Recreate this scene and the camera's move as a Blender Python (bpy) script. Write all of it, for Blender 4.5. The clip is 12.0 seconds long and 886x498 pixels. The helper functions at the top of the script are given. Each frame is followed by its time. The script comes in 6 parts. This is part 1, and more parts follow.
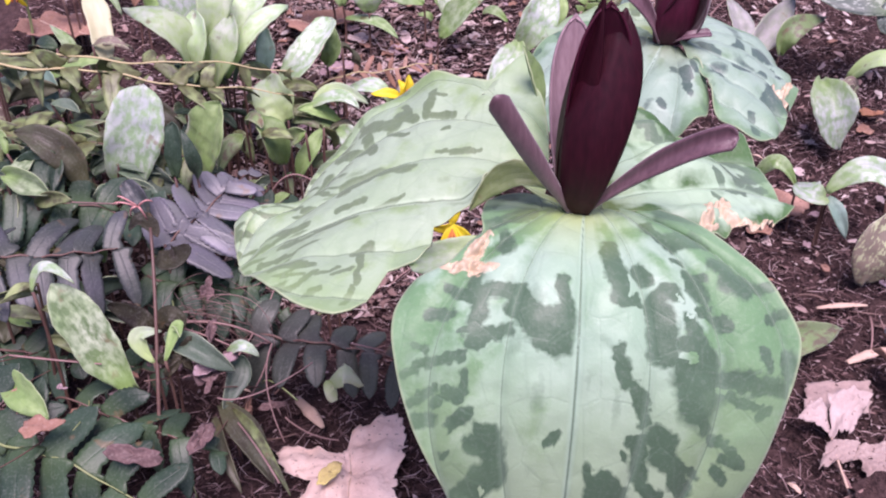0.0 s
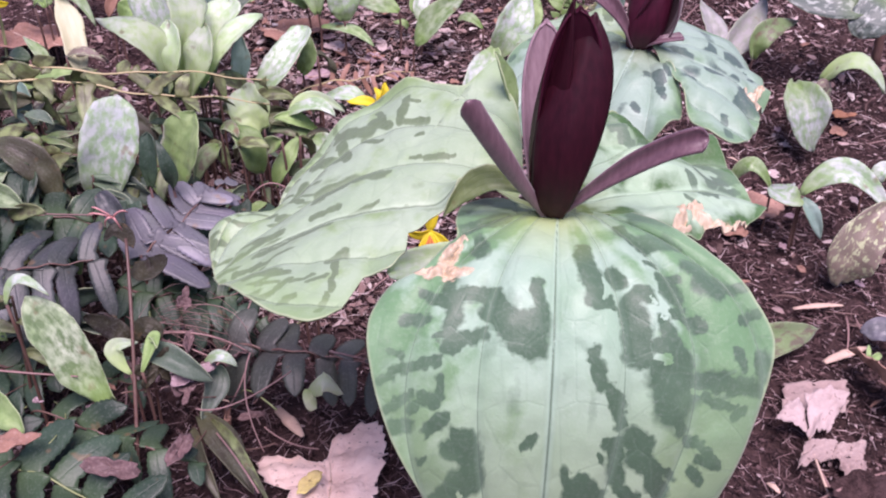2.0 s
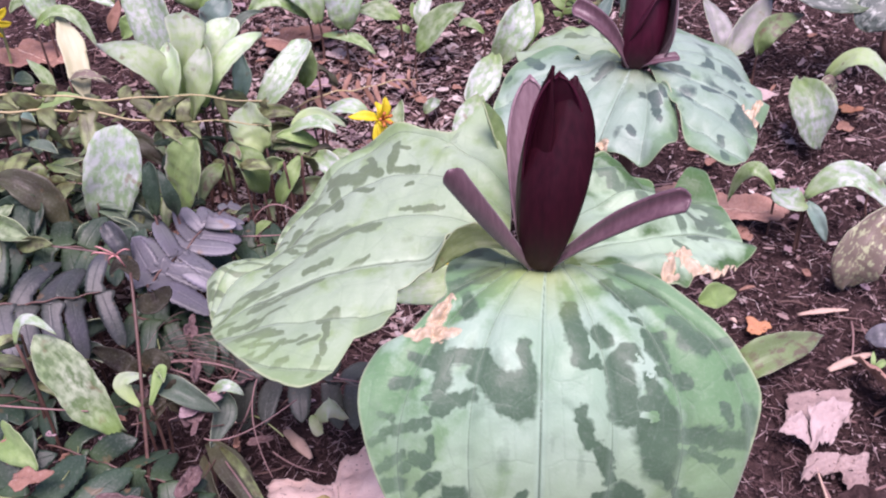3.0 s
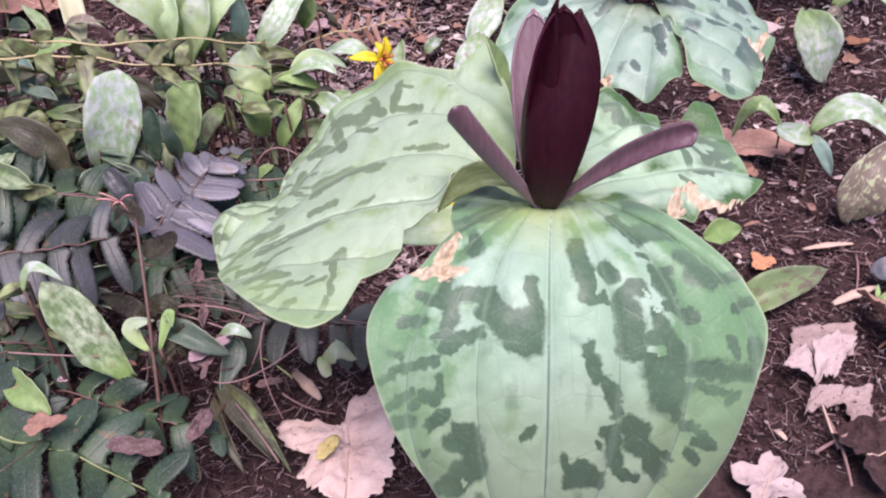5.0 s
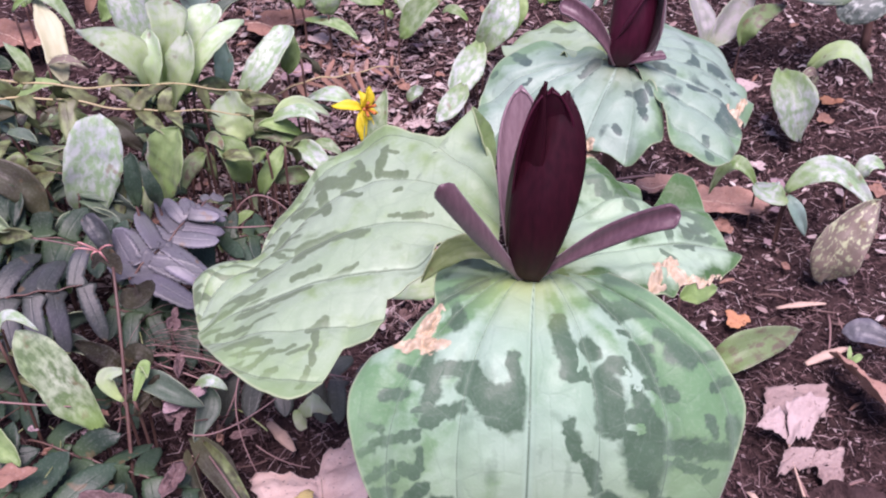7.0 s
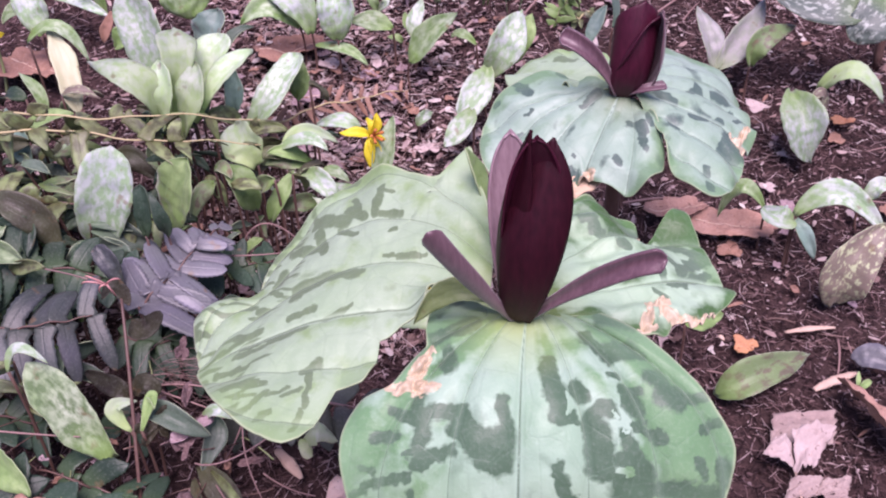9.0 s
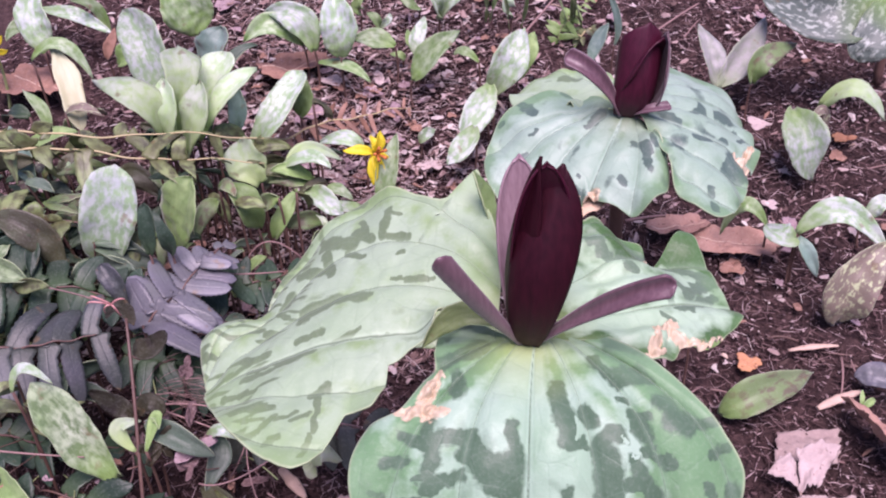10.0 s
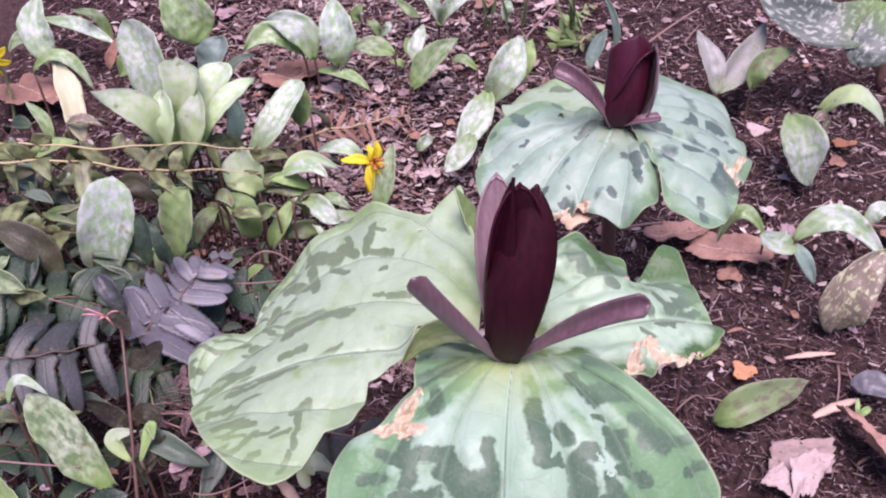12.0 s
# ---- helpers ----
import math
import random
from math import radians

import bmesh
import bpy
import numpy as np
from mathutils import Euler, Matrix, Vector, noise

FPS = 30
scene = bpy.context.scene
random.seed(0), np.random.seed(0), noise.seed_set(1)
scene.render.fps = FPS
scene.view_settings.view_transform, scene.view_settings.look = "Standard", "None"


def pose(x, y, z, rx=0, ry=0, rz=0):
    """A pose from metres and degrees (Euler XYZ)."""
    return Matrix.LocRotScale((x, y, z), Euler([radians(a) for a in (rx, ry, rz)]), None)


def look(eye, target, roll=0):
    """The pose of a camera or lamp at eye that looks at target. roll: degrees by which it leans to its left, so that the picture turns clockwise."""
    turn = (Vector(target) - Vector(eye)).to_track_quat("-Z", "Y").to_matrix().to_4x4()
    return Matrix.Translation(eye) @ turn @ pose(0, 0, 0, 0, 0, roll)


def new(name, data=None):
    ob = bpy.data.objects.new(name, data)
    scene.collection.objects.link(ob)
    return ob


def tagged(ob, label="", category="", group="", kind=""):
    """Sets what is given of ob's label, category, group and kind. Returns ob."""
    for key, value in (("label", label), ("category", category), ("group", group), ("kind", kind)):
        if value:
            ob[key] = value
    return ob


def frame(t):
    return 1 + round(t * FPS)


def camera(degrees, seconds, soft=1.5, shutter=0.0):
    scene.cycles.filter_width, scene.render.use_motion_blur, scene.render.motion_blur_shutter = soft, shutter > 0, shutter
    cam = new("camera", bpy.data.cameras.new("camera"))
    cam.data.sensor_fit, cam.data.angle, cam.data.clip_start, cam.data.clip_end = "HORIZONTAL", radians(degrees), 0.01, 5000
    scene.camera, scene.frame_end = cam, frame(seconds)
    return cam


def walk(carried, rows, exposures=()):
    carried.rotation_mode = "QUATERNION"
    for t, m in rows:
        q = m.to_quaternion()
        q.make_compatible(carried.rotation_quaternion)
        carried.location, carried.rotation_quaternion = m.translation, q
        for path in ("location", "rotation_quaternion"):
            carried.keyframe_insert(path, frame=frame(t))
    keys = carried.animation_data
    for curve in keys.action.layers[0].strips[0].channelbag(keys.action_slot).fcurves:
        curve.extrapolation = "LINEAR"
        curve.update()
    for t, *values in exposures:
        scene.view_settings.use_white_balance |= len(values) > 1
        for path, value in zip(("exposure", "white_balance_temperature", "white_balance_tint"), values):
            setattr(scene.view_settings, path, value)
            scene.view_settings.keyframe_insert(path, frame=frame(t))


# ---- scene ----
cam = camera(50.4, 12.0, soft=2.05)
PATH = [
    (0, -0.00000, -0.00000, 0.32500, 56.000, -0.000, -0.000),
    (0.5, 0.00101, 0.00007, 0.32549, 56.016, -0.052, -0.173),
    (1, 0.00234, 0.00052, 0.32649, 55.916, -0.063, -0.449),
    (1.5, 0.00341, 0.00136, 0.32740, 55.781, 0.009, -0.808),
    (2, 0.00219, -0.00055, 0.32453, 56.474, 0.110, -1.376),
    (2.5, 0.00767, 0.00273, 0.33322, 55.980, 0.877, -1.376),
    (3, 0.01240, 0.01162, 0.34864, 54.396, 2.008, -1.147),
    (3.5, 0.00530, 0.01394, 0.35142, 52.192, 2.232, -1.403),
    (3.7, 0.00298, 0.01345, 0.35147, 51.283, 2.310, -1.533),
    (4.1, 0.00258, 0.01258, 0.35059, 50.491, 2.483, -1.639),
    (4.5, 0.00602, 0.01168, 0.34876, 50.441, 2.716, -1.643),
    (4.9, 0.01047, 0.01125, 0.34746, 50.807, 2.900, -1.633),
    (5.3, 0.01311, 0.01178, 0.34817, 51.263, 2.920, -1.700),
    (5.5, 0.01367, 0.01261, 0.34975, 51.542, 2.849, -1.798),
    (6, 0.01625, 0.01740, 0.35788, 51.552, 2.644, -1.885),
    (6.5, 0.01541, 0.01852, 0.35960, 51.884, 2.055, -1.936),
    (7, 0.00885, 0.01852, 0.35846, 52.561, 0.785, -2.054),
    (7.5, 0.00857, 0.01886, 0.35939, 52.823, 0.555, -1.924),
    (8, 0.01290, 0.01972, 0.36248, 52.895, 1.035, -1.543),
    (8.5, 0.01781, 0.02086, 0.36614, 52.907, 1.683, -1.162),
    (9, 0.01927, 0.02205, 0.36878, 52.986, 1.955, -1.028),
    (9.5, 0.01659, 0.02393, 0.37145, 53.245, 1.791, -1.150),
    (10, 0.01607, 0.02422, 0.37234, 53.640, 1.842, -1.134),
    (10.5, 0.01814, 0.02464, 0.37393, 53.815, 2.003, -0.906),
    (11, 0.01982, 0.02499, 0.37487, 53.918, 2.100, -0.771),
    (11.5, 0.02106, 0.02491, 0.37571, 53.876, 2.150, -0.799),
    (12, 0.02763, 0.02547, 0.37847, 53.535, 2.555, -0.447),
]
walk(cam, [(t, pose(*p)) for t, *p in PATH], ((0, 0.64, 6350, 45.5), (3.5, 0.57, 6350, 45), (5.5, 0.60, 6450, 36), (7, 0.54, 6300, 44), (9, 0.56, 6300, 48), (12, 0.56, 6330, 47)))
# ---- world, light, exposure ----
world = bpy.data.worlds.new("world")
scene.world = world
world.use_nodes = True
wn = world.node_tree
sky = wn.nodes.new("ShaderNodeTexSky")
sky.sky_type, sky.sun_disc = "NISHITA", False
sky.sun_elevation, sky.sun_rotation = radians(66), radians(175)
wn.links.new(sky.outputs[0], wn.nodes["Background"].inputs[0])
wn.nodes["Background"].inputs[1].default_value = 0.105
sun_data = bpy.data.lights.new("sun", "SUN")
sun_data.energy, sun_data.angle, sun_data.color = 4.1, radians(34), (1.0, 0.945, 0.89)
sun = new("sun", sun_data)
sun.matrix_world = look((0.25, -0.9, 3.0), (0.1, 0.4, 0.0))


# ---- materials ----
def material(name, rough=0.6, spec=0.4):
    m = bpy.data.materials.new(name)
    m.use_nodes = True
    b = m.node_tree.nodes["Principled BSDF"]
    b.inputs["Roughness"].default_value = rough
    b.inputs["Specular IOR Level"].default_value = spec
    return m, m.node_tree, b


def node(tree, kind, links=(), **values):
    n = tree.nodes.new(kind)
    for key, value in values.items():
        if key in ("operation", "blend_type", "data_type", "feature", "attribute_name", "vector_type", "distance"):
            setattr(n, key, value)
        else:
            n.inputs[key.replace("_", " ").strip()].default_value = value
    for slot, source in links:
        tree.links.new(source, n.inputs[slot])
    return n


def ramp(tree, source, *stops):
    n = tree.nodes.new("ShaderNodeValToRGB")
    while len(n.color_ramp.elements) < len(stops):
        n.color_ramp.elements.new(0.5)
    for e, (at, c) in zip(n.color_ramp.elements, stops):
        e.position, e.color = at, (c, c, c, 1) if isinstance(c, (int, float)) else (*c, 1)
    tree.links.new(source, n.inputs[0])
    return n.outputs[0]


def noise_out(tree, coord, scale, detail=4.0, rough=0.55):
    n = node(tree, "ShaderNodeTexNoise", [("Vector", coord)])
    n.inputs["Scale"].default_value, n.inputs["Detail"].default_value, n.inputs["Roughness"].default_value = scale, detail, rough
    return n.outputs["Fac"]


def mixed(tree, fac, a, b, blend="MIX"):
    n = tree.nodes.new("ShaderNodeMix")
    n.data_type, n.blend_type = "RGBA", blend
    for slot, v in ((0, fac), (6, a), (7, b)):
        if isinstance(v, (int, float)):
            n.inputs[slot].default_value = v
        elif isinstance(v, tuple):
            n.inputs[slot].default_value = (*v, 1)
        else:
            tree.links.new(v, n.inputs[slot])
    return n.outputs[2]


def calc(tree, operation, a, b=None):
    n = tree.nodes.new("ShaderNodeMath")
    n.operation = operation
    for slot, v in ((0, a), (1, b)):
        if v is None:
            continue
        if isinstance(v, (int, float)):
            n.inputs[slot].default_value = v
        else:
            tree.links.new(v, n.inputs[slot])
    return n.outputs[0]


def attr(tree, name):
    n = tree.nodes.new("ShaderNodeAttribute")
    n.attribute_name = name
    return n


def bumped(tree, shader, height, strength, distance=0.001):
    n = tree.nodes.new("ShaderNodeBump")
    n.inputs["Strength"].default_value, n.inputs["Distance"].default_value = strength, distance
    tree.links.new(height, n.inputs["Height"])
    tree.links.new(n.outputs[0], shader.inputs["Normal"])


def see_through(tree, shader, colour, amount):
    """Adds light that comes through a thin leaf."""
    t = tree.nodes.new("ShaderNodeBsdfTranslucent")
    tree.links.new(colour, t.inputs[0])
    m = tree.nodes.new("ShaderNodeMixShader")
    m.inputs[0].default_value = amount
    tree.links.new(shader.outputs[0], m.inputs[1])
    tree.links.new(t.outputs[0], m.inputs[2])
    tree.links.new(m.outputs[0], tree.nodes["Material Output"].inputs[0])


def leaf_material(name, light, mid, dark, rough=0.46, spec=0.4, crisp=0.06, veins=3.0, edge=(0.42, 0.5, 0.3), field=True, patch=40.0, cover=0.5, sheen=0.25, rim_green=(0.115, 0.25, 0.095), base_green=(0.17, 0.30, 0.07), deep=(0.12, 0.25, 0.10), vein_dark=0.06, heart_colour=(0.36, 0.46, 0.13), reach=0.45, warm=None, thin=0.14):
    """A mottled leaf: pale ground, darker blotches (by the attribute mottle, or by noise), main veins, net of fine veins."""
    m, t, b = material(name, rough, spec)
    co = attr(t, "leafco").outputs["Vector"]
    where = t.nodes.new("ShaderNodeTexCoord").outputs["Object"]
    info = t.nodes.new("ShaderNodeObjectInfo").outputs["Random"]
    shift = node(t, "ShaderNodeVectorMath", [(0, where)], operation="ADD")
    t.links.new(info, shift.inputs[1])
    fine = noise_out(t, shift.outputs[0], 900.0, 3)
    broad = noise_out(t, shift.outputs[0], 35.0, 3)
    if field:
        f = calc(t, "ADD", attr(t, "mottle").outputs["Fac"], calc(t, "MULTIPLY", calc(t, "SUBTRACT", fine, 0.5), 0.10))
        spot = ramp(t, f, (0.5 - crisp, 0.0), (0.5 + crisp, 1.0))
    else:
        st = node(t, "ShaderNodeVectorMath", [(0, co)], operation="MULTIPLY")
        st.inputs[1].default_value = (0.62, 1.0, 1.0)
        ad = node(t, "ShaderNodeVectorMath", [(0, st.outputs[0])], operation="ADD")
        mul = node(t, "ShaderNodeVectorMath", [(0, (info))], operation="SCALE")
        mul.inputs[3].default_value = 30.0
        t.links.new(mul.outputs[0], ad.inputs[1])
        f = noise_out(t, ad.outputs[0], patch / 20.0, 3, 0.5)
        spot = ramp(t, f, (cover - crisp, 0.0), (cover + crisp, 1.0))
    ground = mixed(t, ramp(t, broad, (0.35, 0.0), (0.65, 1.0)), light, mid)
    if field:
        # a paler heart and deeper green fields with ragged borders
        p = calc(t, "ADD", attr(t, "pale").outputs["Fac"], calc(t, "MULTIPLY", calc(t, "SUBTRACT", fine, 0.5), 0.16))
        ground = mixed(t, ramp(t, p, (0.30, 0.0), (0.47, 0.55), (0.72, 1.0)), deep, ground)
    if warm:
        along = t.nodes.new("ShaderNodeSeparateXYZ")
        t.links.new(co, along.inputs[0])
        ground = mixed(t, ramp(t, calc(t, "DIVIDE", along.outputs[0], 10.0), (0.45, 0.0), (0.85, 0.6)), ground, warm)
    colour = mixed(t, spot, ground, mixed(t, broad, dark, tuple(c * 1.35 for c in dark)))
    # main veins run out from the base; a net of fine veins lies between them
    sep_co = t.nodes.new("ShaderNodeSeparateXYZ")
    t.links.new(co, sep_co.inputs[0])
    polar = attr(t, "veinco").outputs["Vector"]
    sep = t.nodes.new("ShaderNodeSeparateXYZ")
    t.links.new(polar, sep.inputs[0])
    across = calc(t, "PINGPONG", calc(t, "MULTIPLY", calc(t, "MINIMUM", sep.outputs[0], 1.05), veins), 0.5)
    main = ramp(t, across, (0.0, 1.0), (0.02, 0.0))
    vor = node(t, "ShaderNodeTexVoronoi", [("Vector", co)], feature="DISTANCE_TO_EDGE")
    vor.inputs["Scale"].default_value = 0.8
    crease = ramp(t, across, (0.0, 1.0), (0.10, 0.0))
    net = ramp(t, vor.outputs[0], (0.0, 1.0), (0.04, 0.0))
    lines = calc(t, "MAXIMUM", calc(t, "MULTIPLY", main, 0.9), calc(t, "MULTIPLY", net, 0.10))
    if field:
        green = ramp(t, calc(t, "ADD", calc(t, "MULTIPLY", sep.outputs[2], 0.6), calc(t, "MULTIPLY", broad, 0.6)), (0.78, 0.0), (1.05, 1.0))
        colour = mixed(t, green, colour, mixed(t, 0.65, colour, rim_green))
        heart = ramp(t, calc(t, "DIVIDE", sep.outputs[1], 10.0), (0.02, 0.8), (0.12, 0.3), (0.24, 0.0))
        colour = mixed(t, heart, colour, heart_colour)
    else:
        shade = calc(t, "ADD", calc(t, "MULTIPLY", info, 0.55), 0.72)
        tone = node(t, "ShaderNodeVectorMath", [(0, colour)], operation="SCALE")
        t.links.new(shade, tone.inputs[3])
        colour = tone.outputs[0]
        foot_green = ramp(t, sep.outputs[1], (0.06, 0.8), (reach, 0.0))
        colour = mixed(t, foot_green, colour, base_green)
        colour = mixed(t, ramp(t, noise_out(t, shift.outputs[0], 120.0, 2), (0.66, 0.0), (0.74, 0.6)), colour, (0.16, 0.10, 0.05))
    if field:
        # main veins: ridge sheen as pale bands, groove shade as dark lines
        colour = mixed(t, calc(t, "MULTIPLY", crease, 0.24), colour, tuple(1.1 * c for c in light))
        colour = mixed(t, calc(t, "MULTIPLY", main, 0.75), colour, tuple(0.36 * c for c in mid))
        colour = mixed(t, calc(t, "MULTIPLY", net, 0.12), colour, tuple(0.6 * c for c in mid))
        # the midrib: groove shade drawn as a dark line between pale bands of sheen
        colour = mixed(t, ramp(t, sep.outputs[0], (0.0, 0.55), (0.012, 0.45), (0.03, 0.0)), colour, tuple(1.25 * c for c in light))
        colour = mixed(t, ramp(t, sep.outputs[0], (0.0, 0.9), (0.006, 0.7), (0.010, 0.0)), colour, tuple(0.42 * c for c in mid))
    else:
        colour = mixed(t, calc(t, "MULTIPLY", lines, vein_dark), colour, tuple(0.55 * c for c in mid))
    rim = ramp(t, sep.outputs[2], (0.985, 0.0), (0.997, 1.0))
    colour = mixed(t, calc(t, "MULTIPLY", rim, 0.6), colour, edge)
    colour = mixed(t, calc(t, "MULTIPLY", calc(t, "SUBTRACT", fine, 0.5), 0.3), colour, (0.6, 0.65, 0.6))
    if field:
        dry = ramp(t, calc(t, "ADD", attr(t, "scorch").outputs["Fac"], calc(t, "MULTIPLY", calc(t, "SUBTRACT", fine, 0.5), 0.3)), (0.42, 0.0), (0.56, 1.0))
        tan = mixed(t, ramp(t, noise_out(t, where, 260.0, 3), (0.35, 0.0), (0.65, 1.0)), (0.62, 0.53, 0.38), (0.46, 0.36, 0.23))
        colour = mixed(t, dry, colour, tan)
    t.links.new(colour, b.inputs["Base Color"])
    t.links.new(ramp(t, fine, (0.2, rough - 0.08), (0.8, rough + 0.12)), b.inputs["Roughness"])
    b.inputs["Sheen Weight"].default_value = sheen
    b.inputs["Sheen Roughness"].default_value = 0.4
    height = calc(t, "ADD", calc(t, "MULTIPLY", calc(t, "MAXIMUM", crease, calc(t, "MULTIPLY", net, 0.25)), -0.35 if field else -0.18), calc(t, "ADD", calc(t, "MULTIPLY", fine, 0.2), calc(t, "MULTIPLY", broad, 1.0)))
    bumped(t, b, height, 0.5, 0.0012)
    see_through(t, b, colour, thin)
    return m


TRILLIUM = leaf_material("trillium_leaf", (0.318, 0.475, 0.35), (0.258, 0.42, 0.278), (0.062, 0.120, 0.070), crisp=0.10, rough=0.46, spec=0.38, sheen=0.12, deep=(0.13, 0.275, 0.13), rim_green=(0.185, 0.335, 0.18), warm=(0.39, 0.53, 0.30))
TRILLIUM_DEEP = leaf_material("deep_green_trillium_leaf", (0.34, 0.495, 0.345), (0.285, 0.445, 0.27), (0.096, 0.158, 0.098), rough=0.44, spec=0.4, sheen=0.1, deep=(0.050, 0.125, 0.036))
TRILLIUM_PALE = leaf_material("pale_trillium_leaf", (0.325, 0.445, 0.30), (0.275, 0.40, 0.245), (0.115, 0.17, 0.09), rim_green=(0.20, 0.33, 0.12), rough=0.46, spec=0.38, sheen=0.12, deep=(0.22, 0.34, 0.15))
TRILLIUM_BLUE = leaf_material("bluish_trillium_leaf", (0.30, 0.43, 0.34), (0.24, 0.37, 0.27), (0.060, 0.105, 0.085), rim_green=(0.13, 0.27, 0.11), rough=0.46, spec=0.38, sheen=0.12, deep=(0.16, 0.28, 0.17), heart_colour=(0.17, 0.20, 0.12))
LILY = leaf_material("trout_lily_leaf", (0.34, 0.43, 0.30), (0.25, 0.36, 0.17), (0.11, 0.20, 0.06), field=False, patch=60, crisp=0.16, cover=0.5)
LILY_WHITE = leaf_material("silvery_trout_lily_leaf", (0.47, 0.53, 0.48), (0.37, 0.43, 0.41), (0.19, 0.30, 0.16), field=False, patch=64, crisp=0.12, cover=0.49, base_green=(0.19, 0.31, 0.09))
LILY_CLUMP = leaf_material("pale_clump_leaf", (0.62, 0.71, 0.60), (0.50, 0.64, 0.46), (0.36, 0.52, 0.27), field=False, patch=60, crisp=0.14, cover=0.54, base_green=(0.52, 0.70, 0.26), reach=0.8, thin=0.42)
LILY_MAUVE = leaf_material("mauve_grey_trout_lily_leaf", (0.35, 0.35, 0.34), (0.28, 0.28, 0.27), (0.20, 0.23, 0.18), field=False, patch=50, crisp=0.14, cover=0.52, base_green=(0.26, 0.33, 0.18), reach=0.3)
LILY_CURL = leaf_material("fresh_pale_green_leaf", (0.76, 0.82, 0.60), (0.68, 0.78, 0.48), (0.55, 0.68, 0.34), field=False, patch=40, crisp=0.14, cover=0.55, base_green=(0.33, 0.48, 0.16), thin=0.35)
LILY_GREEN = leaf_material("plain_green_leaf", (0.33, 0.48, 0.19), (0.23, 0.38, 0.12), (0.13, 0.23, 0.07), thin=0.25, field=False, patch=40, crisp=0.2, cover=0.55)
LILY_DULL = leaf_material("dull_green_leaf", (0.21, 0.30, 0.14), (0.16, 0.25, 0.10), (0.13, 0.115, 0.075), field=False, patch=55, crisp=0.08, cover=0.56)
FERN_BROWN = leaf_material("dry_fern_pinna", (0.34, 0.19, 0.13), (0.28, 0.15, 0.10), (0.22, 0.12, 0.09), field=False, patch=30, crisp=0.2, sheen=0.0, edge=(0.36, 0.22, 0.15), base_green=(0.28, 0.16, 0.11))
UNDERSIDE = leaf_material("olive_leaf_underside", (0.20, 0.26, 0.10), (0.16, 0.22, 0.08), (0.13, 0.18, 0.07), field=False, patch=20, crisp=0.2, sheen=0.0, base_green=(0.16, 0.22, 0.08))
ROLLED = leaf_material("green_rolled_margin", (0.20, 0.32, 0.11), (0.15, 0.26, 0.08), (0.10, 0.17, 0.06), field=False, patch=30, crisp=0.15, base_green=(0.22, 0.34, 0.15))
LILY_BROWN = leaf_material("purple_brown_spotted_leaf", (0.22, 0.165, 0.14), (0.18, 0.15, 0.115), (0.33, 0.37, 0.22), field=False, patch=84, crisp=0.05, cover=0.58, base_green=(0.14, 0.12, 0.08))
LILY_BLUE = leaf_material("blue_green_leaf", (0.20, 0.30, 0.26), (0.15, 0.25, 0.20), (0.10, 0.18, 0.14), field=False, patch=18, crisp=0.2, base_green=(0.13, 0.22, 0.15))
STRAW = leaf_material("withered_straw_leaf", (0.42, 0.45, 0.31), (0.38, 0.40, 0.26), (0.31, 0.31, 0.18), field=False, patch=18, crisp=0.2, base_green=(0.46, 0.48, 0.30))
FERN = leaf_material("fern_pinna", (0.040, 0.078, 0.048), (0.028, 0.058, 0.036), (0.020, 0.040, 0.026), field=False, patch=16, crisp=0.25, rough=0.42, spec=0.34, edge=(0.06, 0.095, 0.055), sheen=0.0, base_green=(0.05, 0.09, 0.04))
LILY_GREY = leaf_material("greyish_mottled_leaf", (0.32, 0.39, 0.27), (0.20, 0.30, 0.14), (0.085, 0.14, 0.06), field=False, patch=76, crisp=0.12, cover=0.5)
DARK_OLIVE = leaf_material("dark_olive_leaf", (0.085, 0.09, 0.052), (0.065, 0.075, 0.04), (0.05, 0.045, 0.03), field=False, patch=30, crisp=0.15, sheen=0.0, edge=(0.11, 0.11, 0.06), base_green=(0.08, 0.085, 0.04))
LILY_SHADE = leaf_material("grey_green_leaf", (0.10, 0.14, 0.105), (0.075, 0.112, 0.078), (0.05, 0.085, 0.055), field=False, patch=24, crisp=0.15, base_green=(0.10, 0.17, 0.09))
FERN_DUSK = leaf_material("dusky_fern_pinna", (0.080, 0.079, 0.10), (0.055, 0.058, 0.070), (0.035, 0.05, 0.04), field=False, patch=16, crisp=0.25, rough=0.42, spec=0.4, edge=(0.06, 0.065, 0.065), sheen=0.0, base_green=(0.05, 0.06, 0.05))
FERN_DARK = leaf_material("dark_purplish_fern_pinna", (0.095, 0.105, 0.09), (0.065, 0.078, 0.062), (0.04, 0.05, 0.038), field=False, patch=16, crisp=0.25, rough=0.42, spec=0.4, edge=(0.05, 0.055, 0.05), sheen=0.0, base_green=(0.05, 0.05, 0.045))
DUSKY_ROUND = leaf_material("dark_purple_brown_leaf", (0.024, 0.019, 0.015), (0.018, 0.014, 0.012), (0.028, 0.028, 0.015), spec=0.2, field=False, patch=30, crisp=0.15, sheen=0.0, edge=(0.05, 0.04, 0.03), base_green=(0.045, 0.040, 0.024))
# silvery violet: sky sheen on dark green leaflets, put into the base colour
FERN_SILVER = leaf_material("sky_sheen_fern_pinna", (0.165, 0.155, 0.20), (0.125, 0.122, 0.152), (0.09, 0.10, 0.10), field=False, patch=16, crisp=0.25, rough=0.42, spec=0.5, edge=(0.12, 0.12, 0.14), sheen=0.0, base_green=(0.10, 0.10, 0.11))
